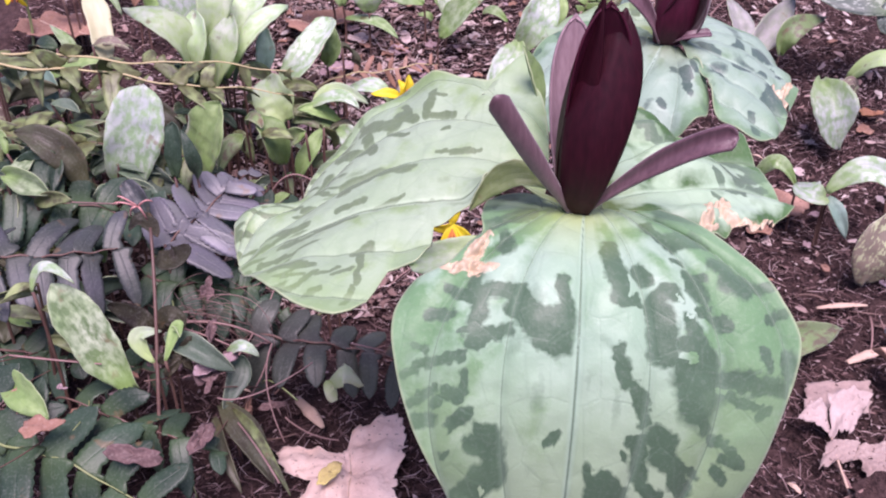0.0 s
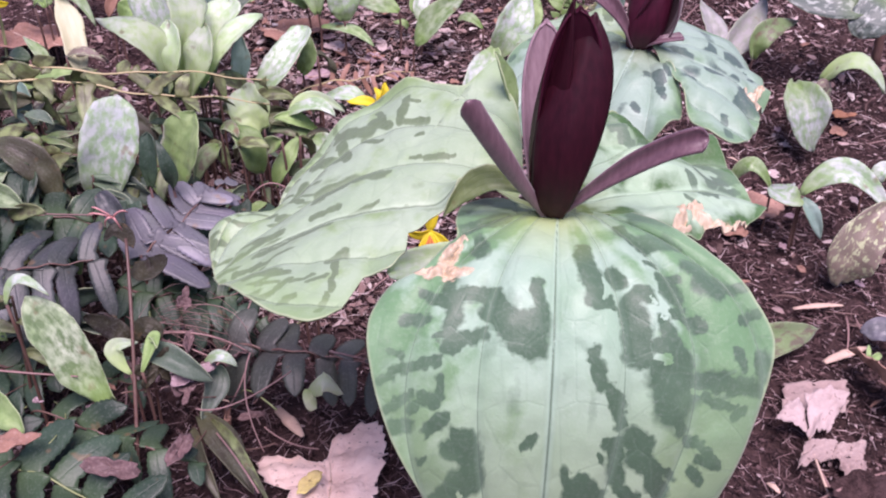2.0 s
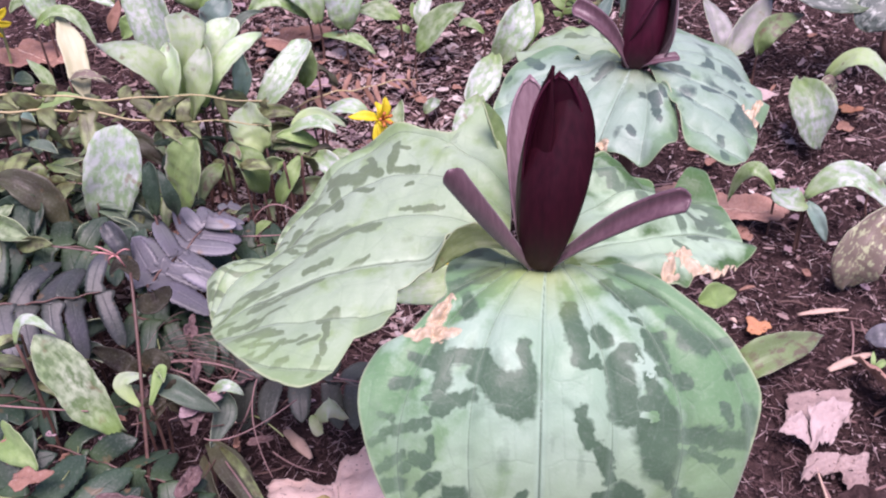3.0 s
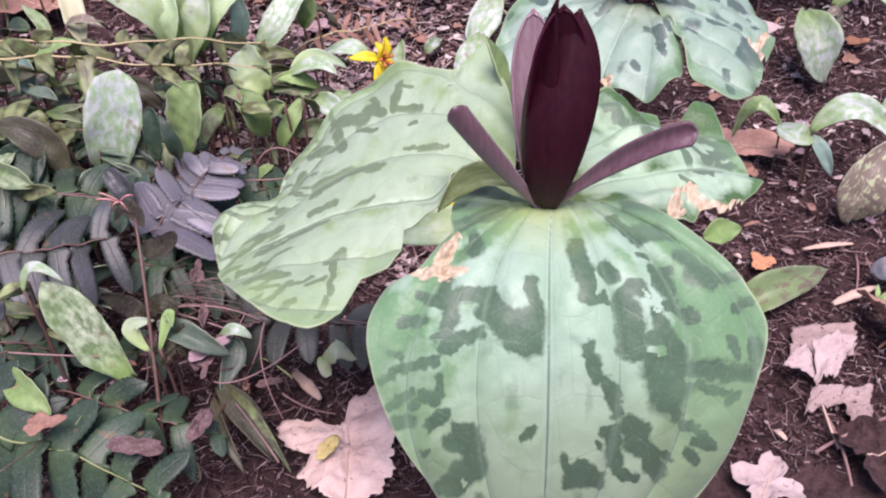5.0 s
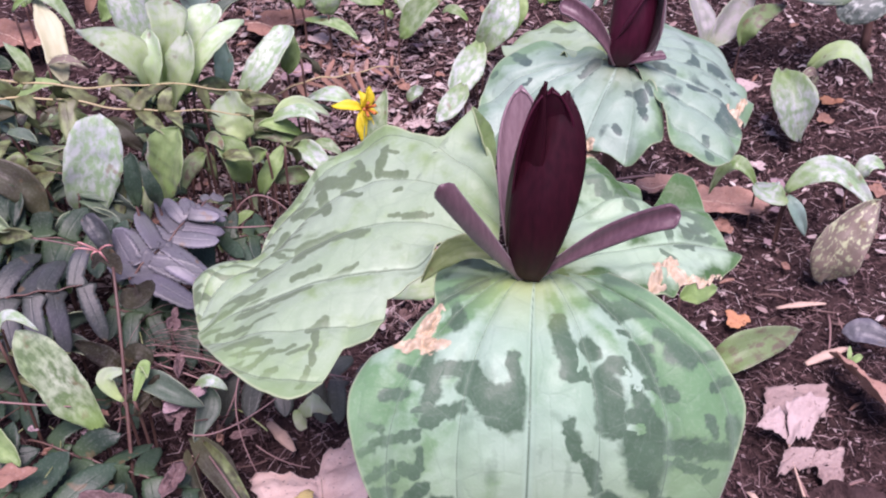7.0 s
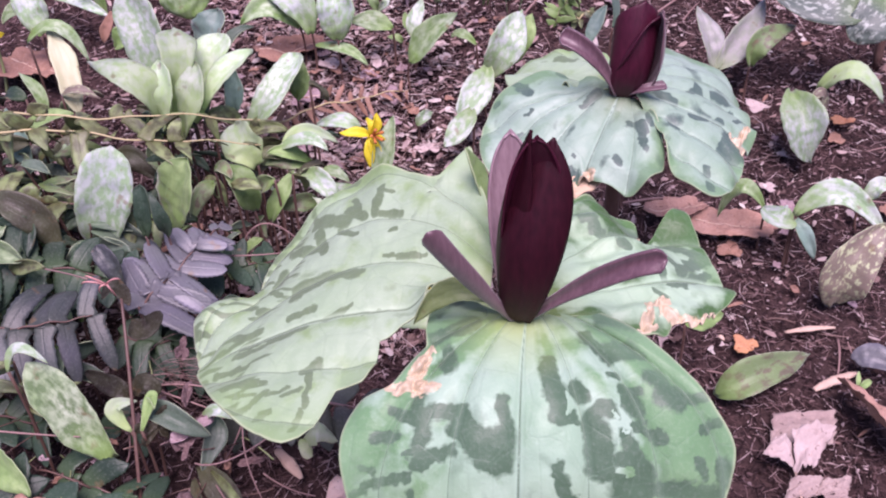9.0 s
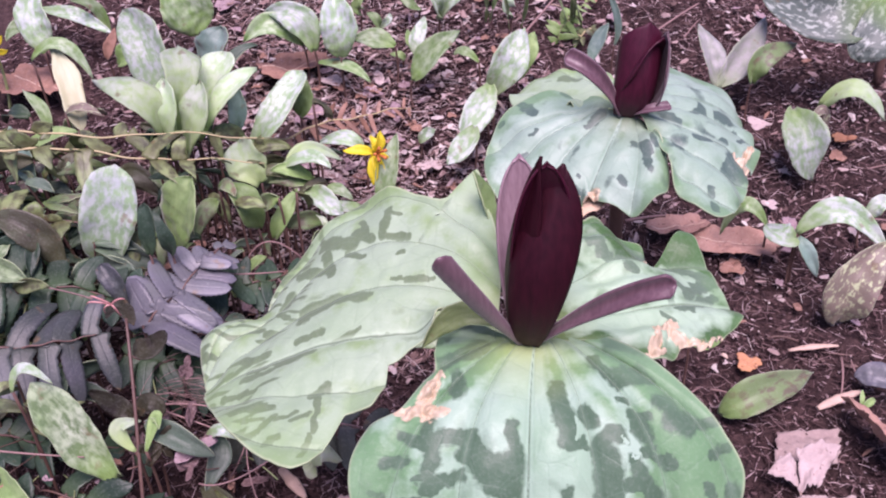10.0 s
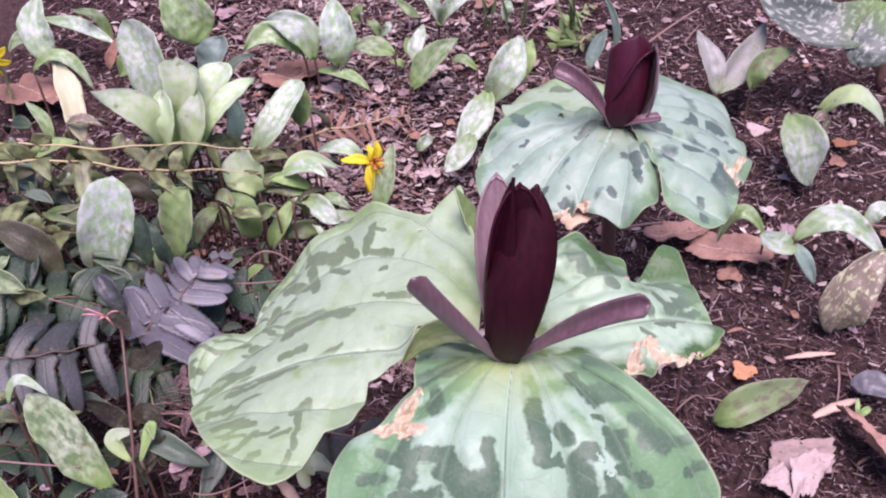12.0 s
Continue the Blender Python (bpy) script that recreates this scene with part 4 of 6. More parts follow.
def wedge_shape(s):
    return (0.34 + 0.66 * smooth_step(s, 0.0, 0.42)) * (1 - 0.22 * s ** 2) * min(1.0, (max(0.0, 1 - s) / 0.22) ** 0.5)


def flared_shape(s):
    return (0.26 + 0.74 * smooth_step(s, 0.05, 0.8)) * min(1.0, (max(0.0, 1 - s) / 0.16) ** 0.55)


def round_shape(s):
    return max(0.0, math.sin(math.pi * s ** 0.9)) ** 0.55


def blade(parent, spec, mat, shape=lily_shape, cup=0.17, twist=0.0, wave=0.085, label="", name="leaf", rows=22, cols=11, facing=FACING):
    """A leaf along base, control point and tip, as wide as given, its face turned towards the open side of the bed."""
    a, c, b, width = spec
    s = np.linspace(0, 1, rows)
    mid = bezier(a, c, b, s)
    tan = unit(np.gradient(mid, axis=0))
    long = np.linalg.norm(np.diff(mid, axis=0), axis=1).sum()
    seed = mid[0][0] * 911 + mid[0][1] * 377
    verts, leafco, veinco = [], [], []
    for i in range(rows):
        side = unit(np.cross(tan[i], facing))
        up = np.cross(side, tan[i])
        t = radians(twist) * (s[i] - 0.4) + 0.25 * math.sin(seed)
        side, up = side * math.cos(t) + up * math.sin(t), up * math.cos(t) - side * math.sin(t)
        w = width * shape(s[i])
        lean = 0.10 * width * math.sin(3.2 * s[i] + seed * 1.7) * s[i]
        for j in range(cols):
            q = 2 * j / (cols - 1) - 1
            w = width * shape(s[i]) * (1 + 0.07 * math.sin(9 * s[i] + 3 * seed + (2 if q > 0 else 0)))
            lift = cup * w * (0.5 * q * q + 0.5 * abs(q)) + wave * width * q * math.sin(5 * s[i] + seed + 2 * q)
            lift += width * (0.05 * wobble((8 * s[i], 1.6 * q, seed), 1.0) + 0.025 * wobble((22 * s[i], 3 * q, seed), 1.0, 5))
            torn = 1 + 0.07 * abs(q) * wobble((13 * s[i], 2 if q > 0 else -2, seed), 1.0, 9)
            verts.append(mid[i] + side * (q * w * torn / 2 + lean) + up * lift)
            leafco.append((s[i] * long * 100, q * w * 50, seed % 7))
            veinco.append((abs(q) * 0.8, s[i], abs(q)))
    return link_mesh(name, verts, grid_faces(rows, cols), mat, parent, label, thick=0.0004, layers=(("leafco", leafco), ("veinco", veinco)))


def stalk_to_ground(parent, p, mat=None, r=0.0007):
    p = np.array(p)
    f = np.array(foot(p))
    if p[2] - f[2] > 0.006:
        mid = (p + f) / 2 + np.array([0.003 * math.sin(p[0] * 900), 0.004, 0.0])
        tube("stalk", bezier(f + (0, 0, -0.002), mid, p, np.linspace(0, 1, 8)), r * 1.2, r, mat or STALK, parent, sides=7)


def lily(label, *leaves, group="trout lilies", stalk=True, category="plant", name="trout_lily"):
    """leaves: rows of spec, material and, if need be, a shape and settings."""
    e = thing(name, foot(leaves[0][0][0]), label, category, group)
    for spec, mat, *more in leaves:
        settings = more[0] if more else {}
        blade(e, spec, mat, **settings)
        if stalk:
            stalk_to_ground(e, spec[0])
    return e


R = {"shape": round_shape}
B = {"shape": blunt_shape}
N = {"shape": spoon_shape}
W = {"shape": wedge_shape}
F = {"shape": flared_shape, "cup": 0.05, "wave": 0.12, "facing": np.array([0.05, -0.75, 0.66])}
S = {"shape": spoon_shape, "cup": 0.06, "wave": 0.16, "facing": np.array([0.0, -0.5, 0.87])}
lily("silvery mottled trout lily leaf standing upright among ferns", (((-0.1653, 0.4275, 0.0685), (-0.1578, 0.4198, 0.1061), (-0.1518, 0.4361, 0.1307), 0.0285), LILY_WHITE, {"shape": blunt_shape, "cup": 0.10, "wave": 0.06}))
lily("plain green trout lily leaf with a bowed tip", (((-0.1312, 0.4389, 0.0764), (-0.1220, 0.4308, 0.1043), (-0.1129, 0.4417, 0.1173), 0.0320), LILY_GREEN, {"cup": 0.06, "wave": 0.05}))
lily("clump of broad pale trout lily leaves fanning outward",
     (((-0.1494, 0.5320, 0.0903), (-0.1468, 0.5365, 0.1491), (-0.1730, 0.5750, 0.1562), 0.0258), LILY_WHITE, N),
     (((-0.1293, 0.5160, 0.0987), (-0.1147, 0.5145, 0.1396), (-0.1112, 0.5350, 0.1437), 0.0225), LILY_CLUMP, F),
     (((-0.1377, 0.5100, 0.1010), (-0.1247, 0.4940, 0.1488), (-0.1293, 0.5220, 0.1554), 0.0213), LILY_CLUMP, F),
     (((-0.1255, 0.5080, 0.1031), (-0.1107, 0.4920, 0.1422), (-0.0889, 0.5200, 0.1389), 0.0179), LILY_CLUMP, S),
     (((-0.1412, 0.5050, 0.0948), (-0.1306, 0.4775, 0.1555), (-0.1766, 0.5000, 0.1455), 0.0204), LILY_CLUMP, S),
     (((-0.1431, 0.5000, 0.0998), (-0.1330, 0.4815, 0.1313), (-0.1391, 0.5050, 0.1424), 0.0172), LILY_CLUMP, N),
     (((-0.1304, 0.5000, 0.0973), (-0.1195, 0.4840, 0.1303), (-0.1198, 0.5080, 0.1401), 0.0165), LILY_CLUMP, N),
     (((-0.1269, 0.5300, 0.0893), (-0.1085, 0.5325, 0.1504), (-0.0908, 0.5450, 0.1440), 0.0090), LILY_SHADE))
lily("narrow mottled trout lily leaf leaning aside", (((-0.0979, 0.5236, 0.0893), (-0.0834, 0.5329, 0.1056), (-0.0662, 0.5598, 0.1173), 0.0213), LILY_WHITE, B), (((-0.0735, 0.5604, 0.0877), (-0.0702, 0.5570, 0.0965), (-0.0678, 0.5669, 0.1100), 0.0122), LILY_GREEN))
lily("small rounded pale trout lily leaf", (((-0.0870, 0.4796, 0.0892), (-0.0945, 0.4779, 0.1035), (-0.0996, 0.4981, 0.1053), 0.0225), LILY_CLUMP, W))
lily("dusky purple blunt leaf beside the silvery fern", (((-0.1428, 0.3850, 0.0794), (-0.1460, 0.3860, 0.0930), (-0.1529, 0.3950, 0.0986), 0.0100), FERN_DUSK, B))
lily("dark green blunt leaf behind the silvery fern", (((-0.1336, 0.4100, 0.0918), (-0.1316, 0.4075, 0.1063), (-0.1323, 0.4150, 0.1199), 0.0102), FERN, B), (((-0.1226, 0.4100, 0.0913), (-0.1184, 0.4000, 0.1068), (-0.1275, 0.4100, 0.1180), 0.0077), FERN))
lily("small upright blue-green trout lily leaf", (((-0.1070, 0.5261, 0.0954), (-0.1064, 0.5320, 0.1078), (-0.1042, 0.5409, 0.1207), 0.0130), LILY_BLUE))
lily("small pale trout lily leaf folded to a point", (((-0.0779, 0.4947, 0.0893), (-0.0604, 0.4929, 0.1033), (-0.0479, 0.4810, 0.0949), 0.0104), LILY_WHITE))
lily("dark green trout lily leaf arching over ferns", (((-0.0884, 0.4579, 0.0723), (-0.0887, 0.4483, 0.0960), (-0.1034, 0.4646, 0.0995), 0.0167), LILY_GREEN))
lily("narrow dark green upright leaf", (((-0.0806, 0.4611, 0.0629), (-0.0758, 0.4564, 0.0818), (-0.0654, 0.4740, 0.0872), 0.0108), LILY_GREEN))
lily("pair of small pale leaves beside the trillium", (((-0.0630, 0.4841, 0.0806), (-0.0490, 0.4652, 0.0846), (-0.0405, 0.4673, 0.0752), 0.0134), LILY_WHITE), (((-0.0531, 0.4817, 0.0798), (-0.0437, 0.4776, 0.0888), (-0.0365, 0.4748, 0.0777), 0.0084), LILY), (((-0.0321, 0.4757, 0.0730), (-0.0405, 0.4686, 0.0757), (-0.0650, 0.4725, 0.0817), 0.0084), LILY_WHITE))
lily("tall mottled trout lily leaf with a curved tip", (((-0.2434, 0.6118, 0.1161), (-0.2521, 0.6142, 0.1315), (-0.2457, 0.6346, 0.1542), 0.0247), LILY_WHITE), (((-0.2448, 0.6093, 0.1153), (-0.2601, 0.6322, 0.1380), (-0.2659, 0.6080, 0.1248), 0.0136), LILY))
lily("withered straw-coloured leaf hanging over", (((-0.2131, 0.5520, 0.1427), (-0.2013, 0.5340, 0.1312), (-0.1952, 0.5200, 0.1047), 0.0150), STRAW, W), (((-0.2272, 0.5500, 0.1369), (-0.2042, 0.5525, 0.1628), (-0.1925, 0.5450, 0.1256), 0.0092), LILY))
lily("small pale pointed leaf", (((-0.2226, 0.5327, 0.0975), (-0.2198, 0.5364, 0.1119), (-0.2382, 0.5491, 0.1185), 0.0082), LILY))
lily("green leaf lying over fern stems", (((-0.2254, 0.4974, 0.1053), (-0.2054, 0.4948, 0.1197), (-0.1900, 0.4970, 0.1151), 0.0116), LILY_GREEN), (((-0.2189, 0.4851, 0.0909), (-0.2218, 0.4905, 0.1029), (-0.2305, 0.5040, 0.1177), 0.0142), LILY_BLUE))
lily("long dark olive leaf arching over", (((-0.1817, 0.4138, 0.0801), (-0.1865, 0.4146, 0.1152), (-0.2137, 0.4217, 0.1117), 0.0177), DARK_OLIVE))
lily("small round pale leaf", (((-0.2104, 0.4294, 0.0739), (-0.2090, 0.4218, 0.0871), (-0.2190, 0.4351, 0.0852), 0.0108), LILY_WHITE, R))
lily("broad bluish leaf behind the clump", (((-0.1434, 0.6000, 0.1037), (-0.1314, 0.5895, 0.1193), (-0.1256, 0.6050, 0.1304), 0.0290), LILY_BLUE, W))
lily("broad dark mottled trout lily leaf", (((-0.1478, 0.6334, 0.1139), (-0.1538, 0.6337, 0.1339), (-0.1602, 0.6406, 0.1562), 0.0366), LILY))
lily("long narrow grey leaf lying on soil", (((-0.2701, 0.6785, 0.1197), (-0.2335, 0.6520, 0.1253), (-0.2073, 0.6390, 0.1156), 0.0111), LILY_WHITE), (((-0.2138, 0.6508, 0.1099), (-0.2142, 0.6524, 0.1354), (-0.2321, 0.6425, 0.1368), 0.0086), LILY))
lily("small folded brown and green leaf", (((-0.2068, 0.6148, 0.1070), (-0.2021, 0.6135, 0.1167), (-0.1985, 0.6171, 0.1280), 0.0083), FERN_BROWN), (((-0.1981, 0.6092, 0.1052), (-0.1891, 0.6036, 0.1156), (-0.1853, 0.6100, 0.1206), 0.0135), LILY_GREEN))
lily("pair of mottled trout lily leaves on dark stalks", (((-0.0672, 0.6150, 0.1072), (-0.0701, 0.6144, 0.1374), (-0.0979, 0.6284, 0.1318), 0.0210), LILY_WHITE), (((-0.0752, 0.6207, 0.1091), (-0.0903, 0.6216, 0.1373), (-0.1133, 0.6175, 0.1129), 0.0166), LILY))
lily("upright silvery mottled trout lily leaf", (((-0.0491, 0.6083, 0.1046), (-0.0490, 0.6018, 0.1253), (-0.0518, 0.6246, 0.1455), 0.0268), LILY_WHITE))
lily("small green leaf on a thin stalk", (((-0.0131, 0.6164, 0.1076), (-0.0245, 0.6199, 0.1163), (-0.0409, 0.6154, 0.1125), 0.0152), LILY))
lily("narrow pale leaf lying low", (((-0.0662, 0.6169, 0.0980), (-0.0450, 0.6047, 0.1034), (-0.0296, 0.5980, 0.0910), 0.0091), LILY))
lily("three-leaved mottled trout lily seedling", (((-0.0024, 0.5982, 0.0910), (0.0079, 0.5950, 0.1102), (0.0313, 0.6152, 0.1172), 0.0179), LILY), (((0.0011, 0.6126, 0.1013), (0.0010, 0.6139, 0.1146), (0.0067, 0.6302, 0.1227), 0.0114), LILY_WHITE), (((0.0020, 0.6202, 0.1040), (-0.0031, 0.6129, 0.1089), (-0.0054, 0.6311, 0.1131), 0.0069), LILY_GREEN))
lily("tall mottled trout lily with a folded drooping leaf", (((0.0500, 0.5750, 0.0905), (0.0591, 0.5675, 0.1183), (0.0718, 0.5900, 0.1291), 0.0235), LILY_WHITE), (((0.0477, 0.5700, 0.0993), (0.0444, 0.5570, 0.0934), (0.0310, 0.5400, 0.0771), 0.0188), LILY_WHITE, B), (((0.0367, 0.5450, 0.0830), (0.0299, 0.5265, 0.0818), (0.0198, 0.5220, 0.0697), 0.0152), LILY_WHITE), (((0.0667, 0.5835, 0.0953), (0.0716, 0.5868, 0.1138), (0.0783, 0.5952, 0.1239), 0.0139), LILY_GREEN), (((0.0425, 0.5996, 0.1016), (0.0320, 0.6045, 0.1135), (0.0270, 0.6062, 0.1040), 0.0067), LILY))
lily("small pale leaf tip on bare soil", (((0.0015, 0.5575, 0.0665), (0.0051, 0.5543, 0.0753), (0.0127, 0.5669, 0.0700), 0.0080), LILY_WHITE))
lily("pair of pinkish mottled trout lily leaves", (((0.2045, 0.6011, 0.0752), (0.2026, 0.6070, 0.0947), (0.1932, 0.6302, 0.1093), 0.0184), LILY_MAUVE), (((0.2048, 0.6027, 0.0757), (0.2220, 0.6066, 0.0919), (0.2448, 0.6445, 0.1069), 0.0200), LILY_MAUVE))
lily("green leaf bending over bare soil", (((0.2267, 0.6000, 0.0782), (0.2226, 0.5925, 0.1056), (0.2596, 0.6150, 0.0985), 0.0160), LILY_DULL))
lily("green arched leaf over bare soil", (((0.2668, 0.5750, 0.0716), (0.2760, 0.5575, 0.1083), (0.2968, 0.5500, 0.0731), 0.0185), LILY_CLUMP))
lily("silvery mottled leaf hanging to a point", (((0.2465, 0.5686, 0.0743), (0.2444, 0.5359, 0.0690), (0.2562, 0.5355, 0.0416), 0.0288), LILY_WHITE), (((0.2575, 0.5628, 0.0678), (0.2681, 0.5697, 0.0844), (0.2691, 0.5639, 0.0583), 0.0081), LILY_BROWN))
lily("four-leaved seedling with arched pale leaves on thin dark stalks", (((0.2170, 0.4596, 0.0502), (0.2062, 0.4502, 0.0582), (0.2039, 0.4698, 0.0532), 0.0148), LILY_WHITE, R), (((0.2187, 0.4632, 0.0508), (0.2385, 0.4690, 0.0840), (0.2675, 0.4503, 0.0427), 0.0167), LILY_WHITE), (((0.2200, 0.4612, 0.0505), (0.2214, 0.4502, 0.0478), (0.2299, 0.4503, 0.0280), 0.0091), LILY_BLUE), (((0.2051, 0.4735, 0.0489), (0.1857, 0.4704, 0.0865), (0.1821, 0.4837, 0.0378), 0.0091), LILY))
lily("purple-brown leaf with pale spots", (((0.2347, 0.4255, 0.0134), (0.2323, 0.4235, 0.0404), (0.2633, 0.4363, 0.0600), 0.0288), LILY_BROWN))
lily("small pale curled leaf", (((0.2703, 0.4879, 0.0407), (0.2749, 0.4893, 0.0561), (0.2855, 0.4851, 0.0502), 0.0115), LILY_WHITE))
lily("single mottled green leaf lying on bare soil", (((0.1551, 0.3676, 0.0064), (0.1655, 0.3545, 0.0308), (0.2111, 0.3920, 0.0119), 0.0192), LILY_DULL), stalk=False)
lily("grey-mauve pointed leaf lying on soil", (((0.2540, 0.3700, 0.0150), (0.2390, 0.3825, 0.0210), (0.2310, 0.3850, 0.0140), 0.0150), FERN_SILVER), stalk=False)
lily("small green leaf under the trillium leaf", (((0.1353, 0.3712, 0.0530), (0.1429, 0.3745, 0.0558), (0.1576, 0.3812, 0.0484), 0.0135), LILY_GREEN))
lily("broad mottled trout lily leaf lying over a fern", (((-0.1355, 0.3050, 0.0442), (-0.1494, 0.3125, 0.0696), (-0.1659, 0.3180, 0.0913), 0.0200), LILY_GREY, {"shape": wedge_shape, "facing": np.array([0.0, -0.75, 0.66])}))
lily("pale curled leaf tip", (((-0.1714, 0.3160, 0.0903), (-0.1700, 0.3243, 0.1084), (-0.1526, 0.3150, 0.0954), 0.0053), LILY_WHITE))
lily("pale curled green leaf beside the trillium", (((-0.0542, 0.3220, 0.0308), (-0.0441, 0.3140, 0.0577), (-0.0365, 0.3220, 0.0321), 0.0113), LILY_CURL, {"shape": round_shape, "cup": -0.35, "facing": np.array([0.0, -0.3, 0.95])}), (((-0.0517, 0.3180, 0.0392), (-0.0514, 0.3150, 0.0351), (-0.0475, 0.3160, 0.0301), 0.0067), LILY_CURL, {"shape": blunt_shape, "cup": -0.2, "facing": np.array([0.3, -0.5, 0.8])}), stalk=False)
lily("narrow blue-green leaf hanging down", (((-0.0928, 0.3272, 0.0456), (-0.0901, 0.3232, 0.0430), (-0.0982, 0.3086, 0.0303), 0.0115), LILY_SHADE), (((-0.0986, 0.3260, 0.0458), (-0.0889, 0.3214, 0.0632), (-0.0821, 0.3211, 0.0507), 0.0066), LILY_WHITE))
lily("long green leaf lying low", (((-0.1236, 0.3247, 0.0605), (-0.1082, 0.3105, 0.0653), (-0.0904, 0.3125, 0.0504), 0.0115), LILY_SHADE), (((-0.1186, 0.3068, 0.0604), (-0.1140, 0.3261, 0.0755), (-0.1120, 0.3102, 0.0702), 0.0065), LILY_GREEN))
lily("pale green leaf tip with a withered edge", (((-0.1256, 0.3120, 0.0549), (-0.1400, 0.3160, 0.0704), (-0.1226, 0.3200, 0.0666), 0.0078), LILY_CLUMP))
lily("yellow-green small leaf among ferns", (((-0.1920, 0.3084, 0.0504), (-0.1726, 0.2907, 0.0604), (-0.1635, 0.2808, 0.0498), 0.0145), LILY_GREEN))
lily("brownish green leaf lying on soil", (((-0.1001, 0.3112, 0.0303), (-0.0848, 0.2977, 0.0349), (-0.0720, 0.2739, 0.0201), 0.0136), DARK_OLIVE), (((-0.0931, 0.3071, 0.0323), (-0.0812, 0.2952, 0.0341), (-0.0640, 0.2681, 0.0199), 0.0045), FERN_OLIVE), (((-0.1016, 0.3063, 0.0282), (-0.0950, 0.2845, 0.0361), (-0.0849, 0.2691, 0.0198), 0.0065), DARK_OLIVE))
lily("mottled dark leaf standing behind the yellow flower", (((-0.0231, 0.4916, 0.0632), (-0.0149, 0.4867, 0.0865), (-0.0097, 0.5103, 0.0996), 0.0145), LILY))
lily("slender dark mottled leaf at the bed's back", (((0.1177, 0.6048, 0.0967), (0.1212, 0.6096, 0.1075), (0.1295, 0.6170, 0.1183), 0.0106), LILY_BLUE), (((0.1365, 0.6234, 0.0990), (0.1425, 0.6226, 0.1178), (0.1264, 0.6268, 0.1420), 0.0053), LILY_BLUE))
lily("rounded pale green leaf with a torn whitish edge", (((0.0270, 0.3720, 0.0720), (0.0040, 0.3560, 0.0850), (-0.0150, 0.3740, 0.0615), 0.0180), LILY_CLUMP, R))

lily("small pale sprout with two leaves", (((-0.0253, 0.6602, 0.1013), (-0.0256, 0.6492, 0.1151), (-0.0332, 0.6618, 0.1138), 0.0080), LILY), (((-0.0253, 0.6602, 0.1013), (-0.0176, 0.6458, 0.1132), (-0.0168, 0.6569, 0.1143), 0.0064), LILY_WHITE))
lily("pair of pale mottled leaves at the bed's back", (((0.0174, 0.6519, 0.1105), (0.0180, 0.6301, 0.1374), (0.0029, 0.6492, 0.1394), 0.0116), LILY_WHITE), (((0.0182, 0.6519, 0.1105), (0.0265, 0.6389, 0.1407), (0.0471, 0.6441, 0.1377), 0.0116), LILY_WHITE), (((0.0046, 0.6757, 0.1087), (-0.0041, 0.6615, 0.1184), (-0.0131, 0.6818, 0.1209), 0.0073), LILY))
lily("small pale bud-like leaf", (((0.0692, 0.6595, 0.1073), (0.0627, 0.6446, 0.1223), (0.0689, 0.6552, 0.1258), 0.0095), LILY_WHITE, R))
lily("small round green leaf on a thin stalk", (((-0.0378, 0.6665, 0.1103), (-0.0428, 0.6578, 0.1202), (-0.0363, 0.6642, 0.1248), 0.0080), LILY_GREEN, R), (((-0.0078, 0.6305, 0.0908), (-0.0095, 0.6287, 0.0960), (-0.0174, 0.6324, 0.0955), 0.0063), LILY_GREEN, R))
lily("small pale leaf bent over litter", (((-0.0326, 0.5300, 0.0768), (-0.0372, 0.5253, 0.0954), (-0.0613, 0.5381, 0.0795), 0.0104), LILY_WHITE), (((-0.0763, 0.4931, 0.0839), (-0.0676, 0.5020, 0.1070), (-0.0434, 0.5034, 0.0875), 0.0099), LILY_CLUMP))
lily("yellow-green grassy shoots at the bed's back", (((0.0505, 0.6658, 0.1013), (0.0526, 0.6456, 0.1202), (0.0477, 0.6408, 0.1366), 0.0039), LILY_GREEN), (((0.0537, 0.6658, 0.1011), (0.0551, 0.6456, 0.1201), (0.0584, 0.6407, 0.1361), 0.0035), LILY_GREEN), (((0.1116, 0.6638, 0.0931), (0.1119, 0.6495, 0.1146), (0.1089, 0.6456, 0.1318), 0.0048), LILY_GREEN))
third = thing("trillium", foot((0.3967, 0.7680, 0.0823)), "trillium with broad dark leaves spotted silvery white", "flower", "trilliums in the bed")
SPOTTED = leaf_material("white_spotted_trillium_leaf", (0.13, 0.17, 0.14), (0.10, 0.135, 0.115), (0.34, 0.39, 0.34), field=False, sheen=0.05, veins=0.01, patch=56, crisp=0.06, cover=0.57)
blade(third, ((0.3225, 0.6257, 0.1226), (0.2589, 0.5744, 0.1134), (0.2465, 0.6548, 0.1244), 0.0320), SPOTTED, shape=round_shape)
blade(third, ((0.3223, 0.6197, 0.1211), (0.2960, 0.5856, 0.1130), (0.2952, 0.5914, 0.0947), 0.0332), SPOTTED, shape=round_shape)
stalk_to_ground(third, (0.3324, 0.6378, 0.1254), r=0.003)


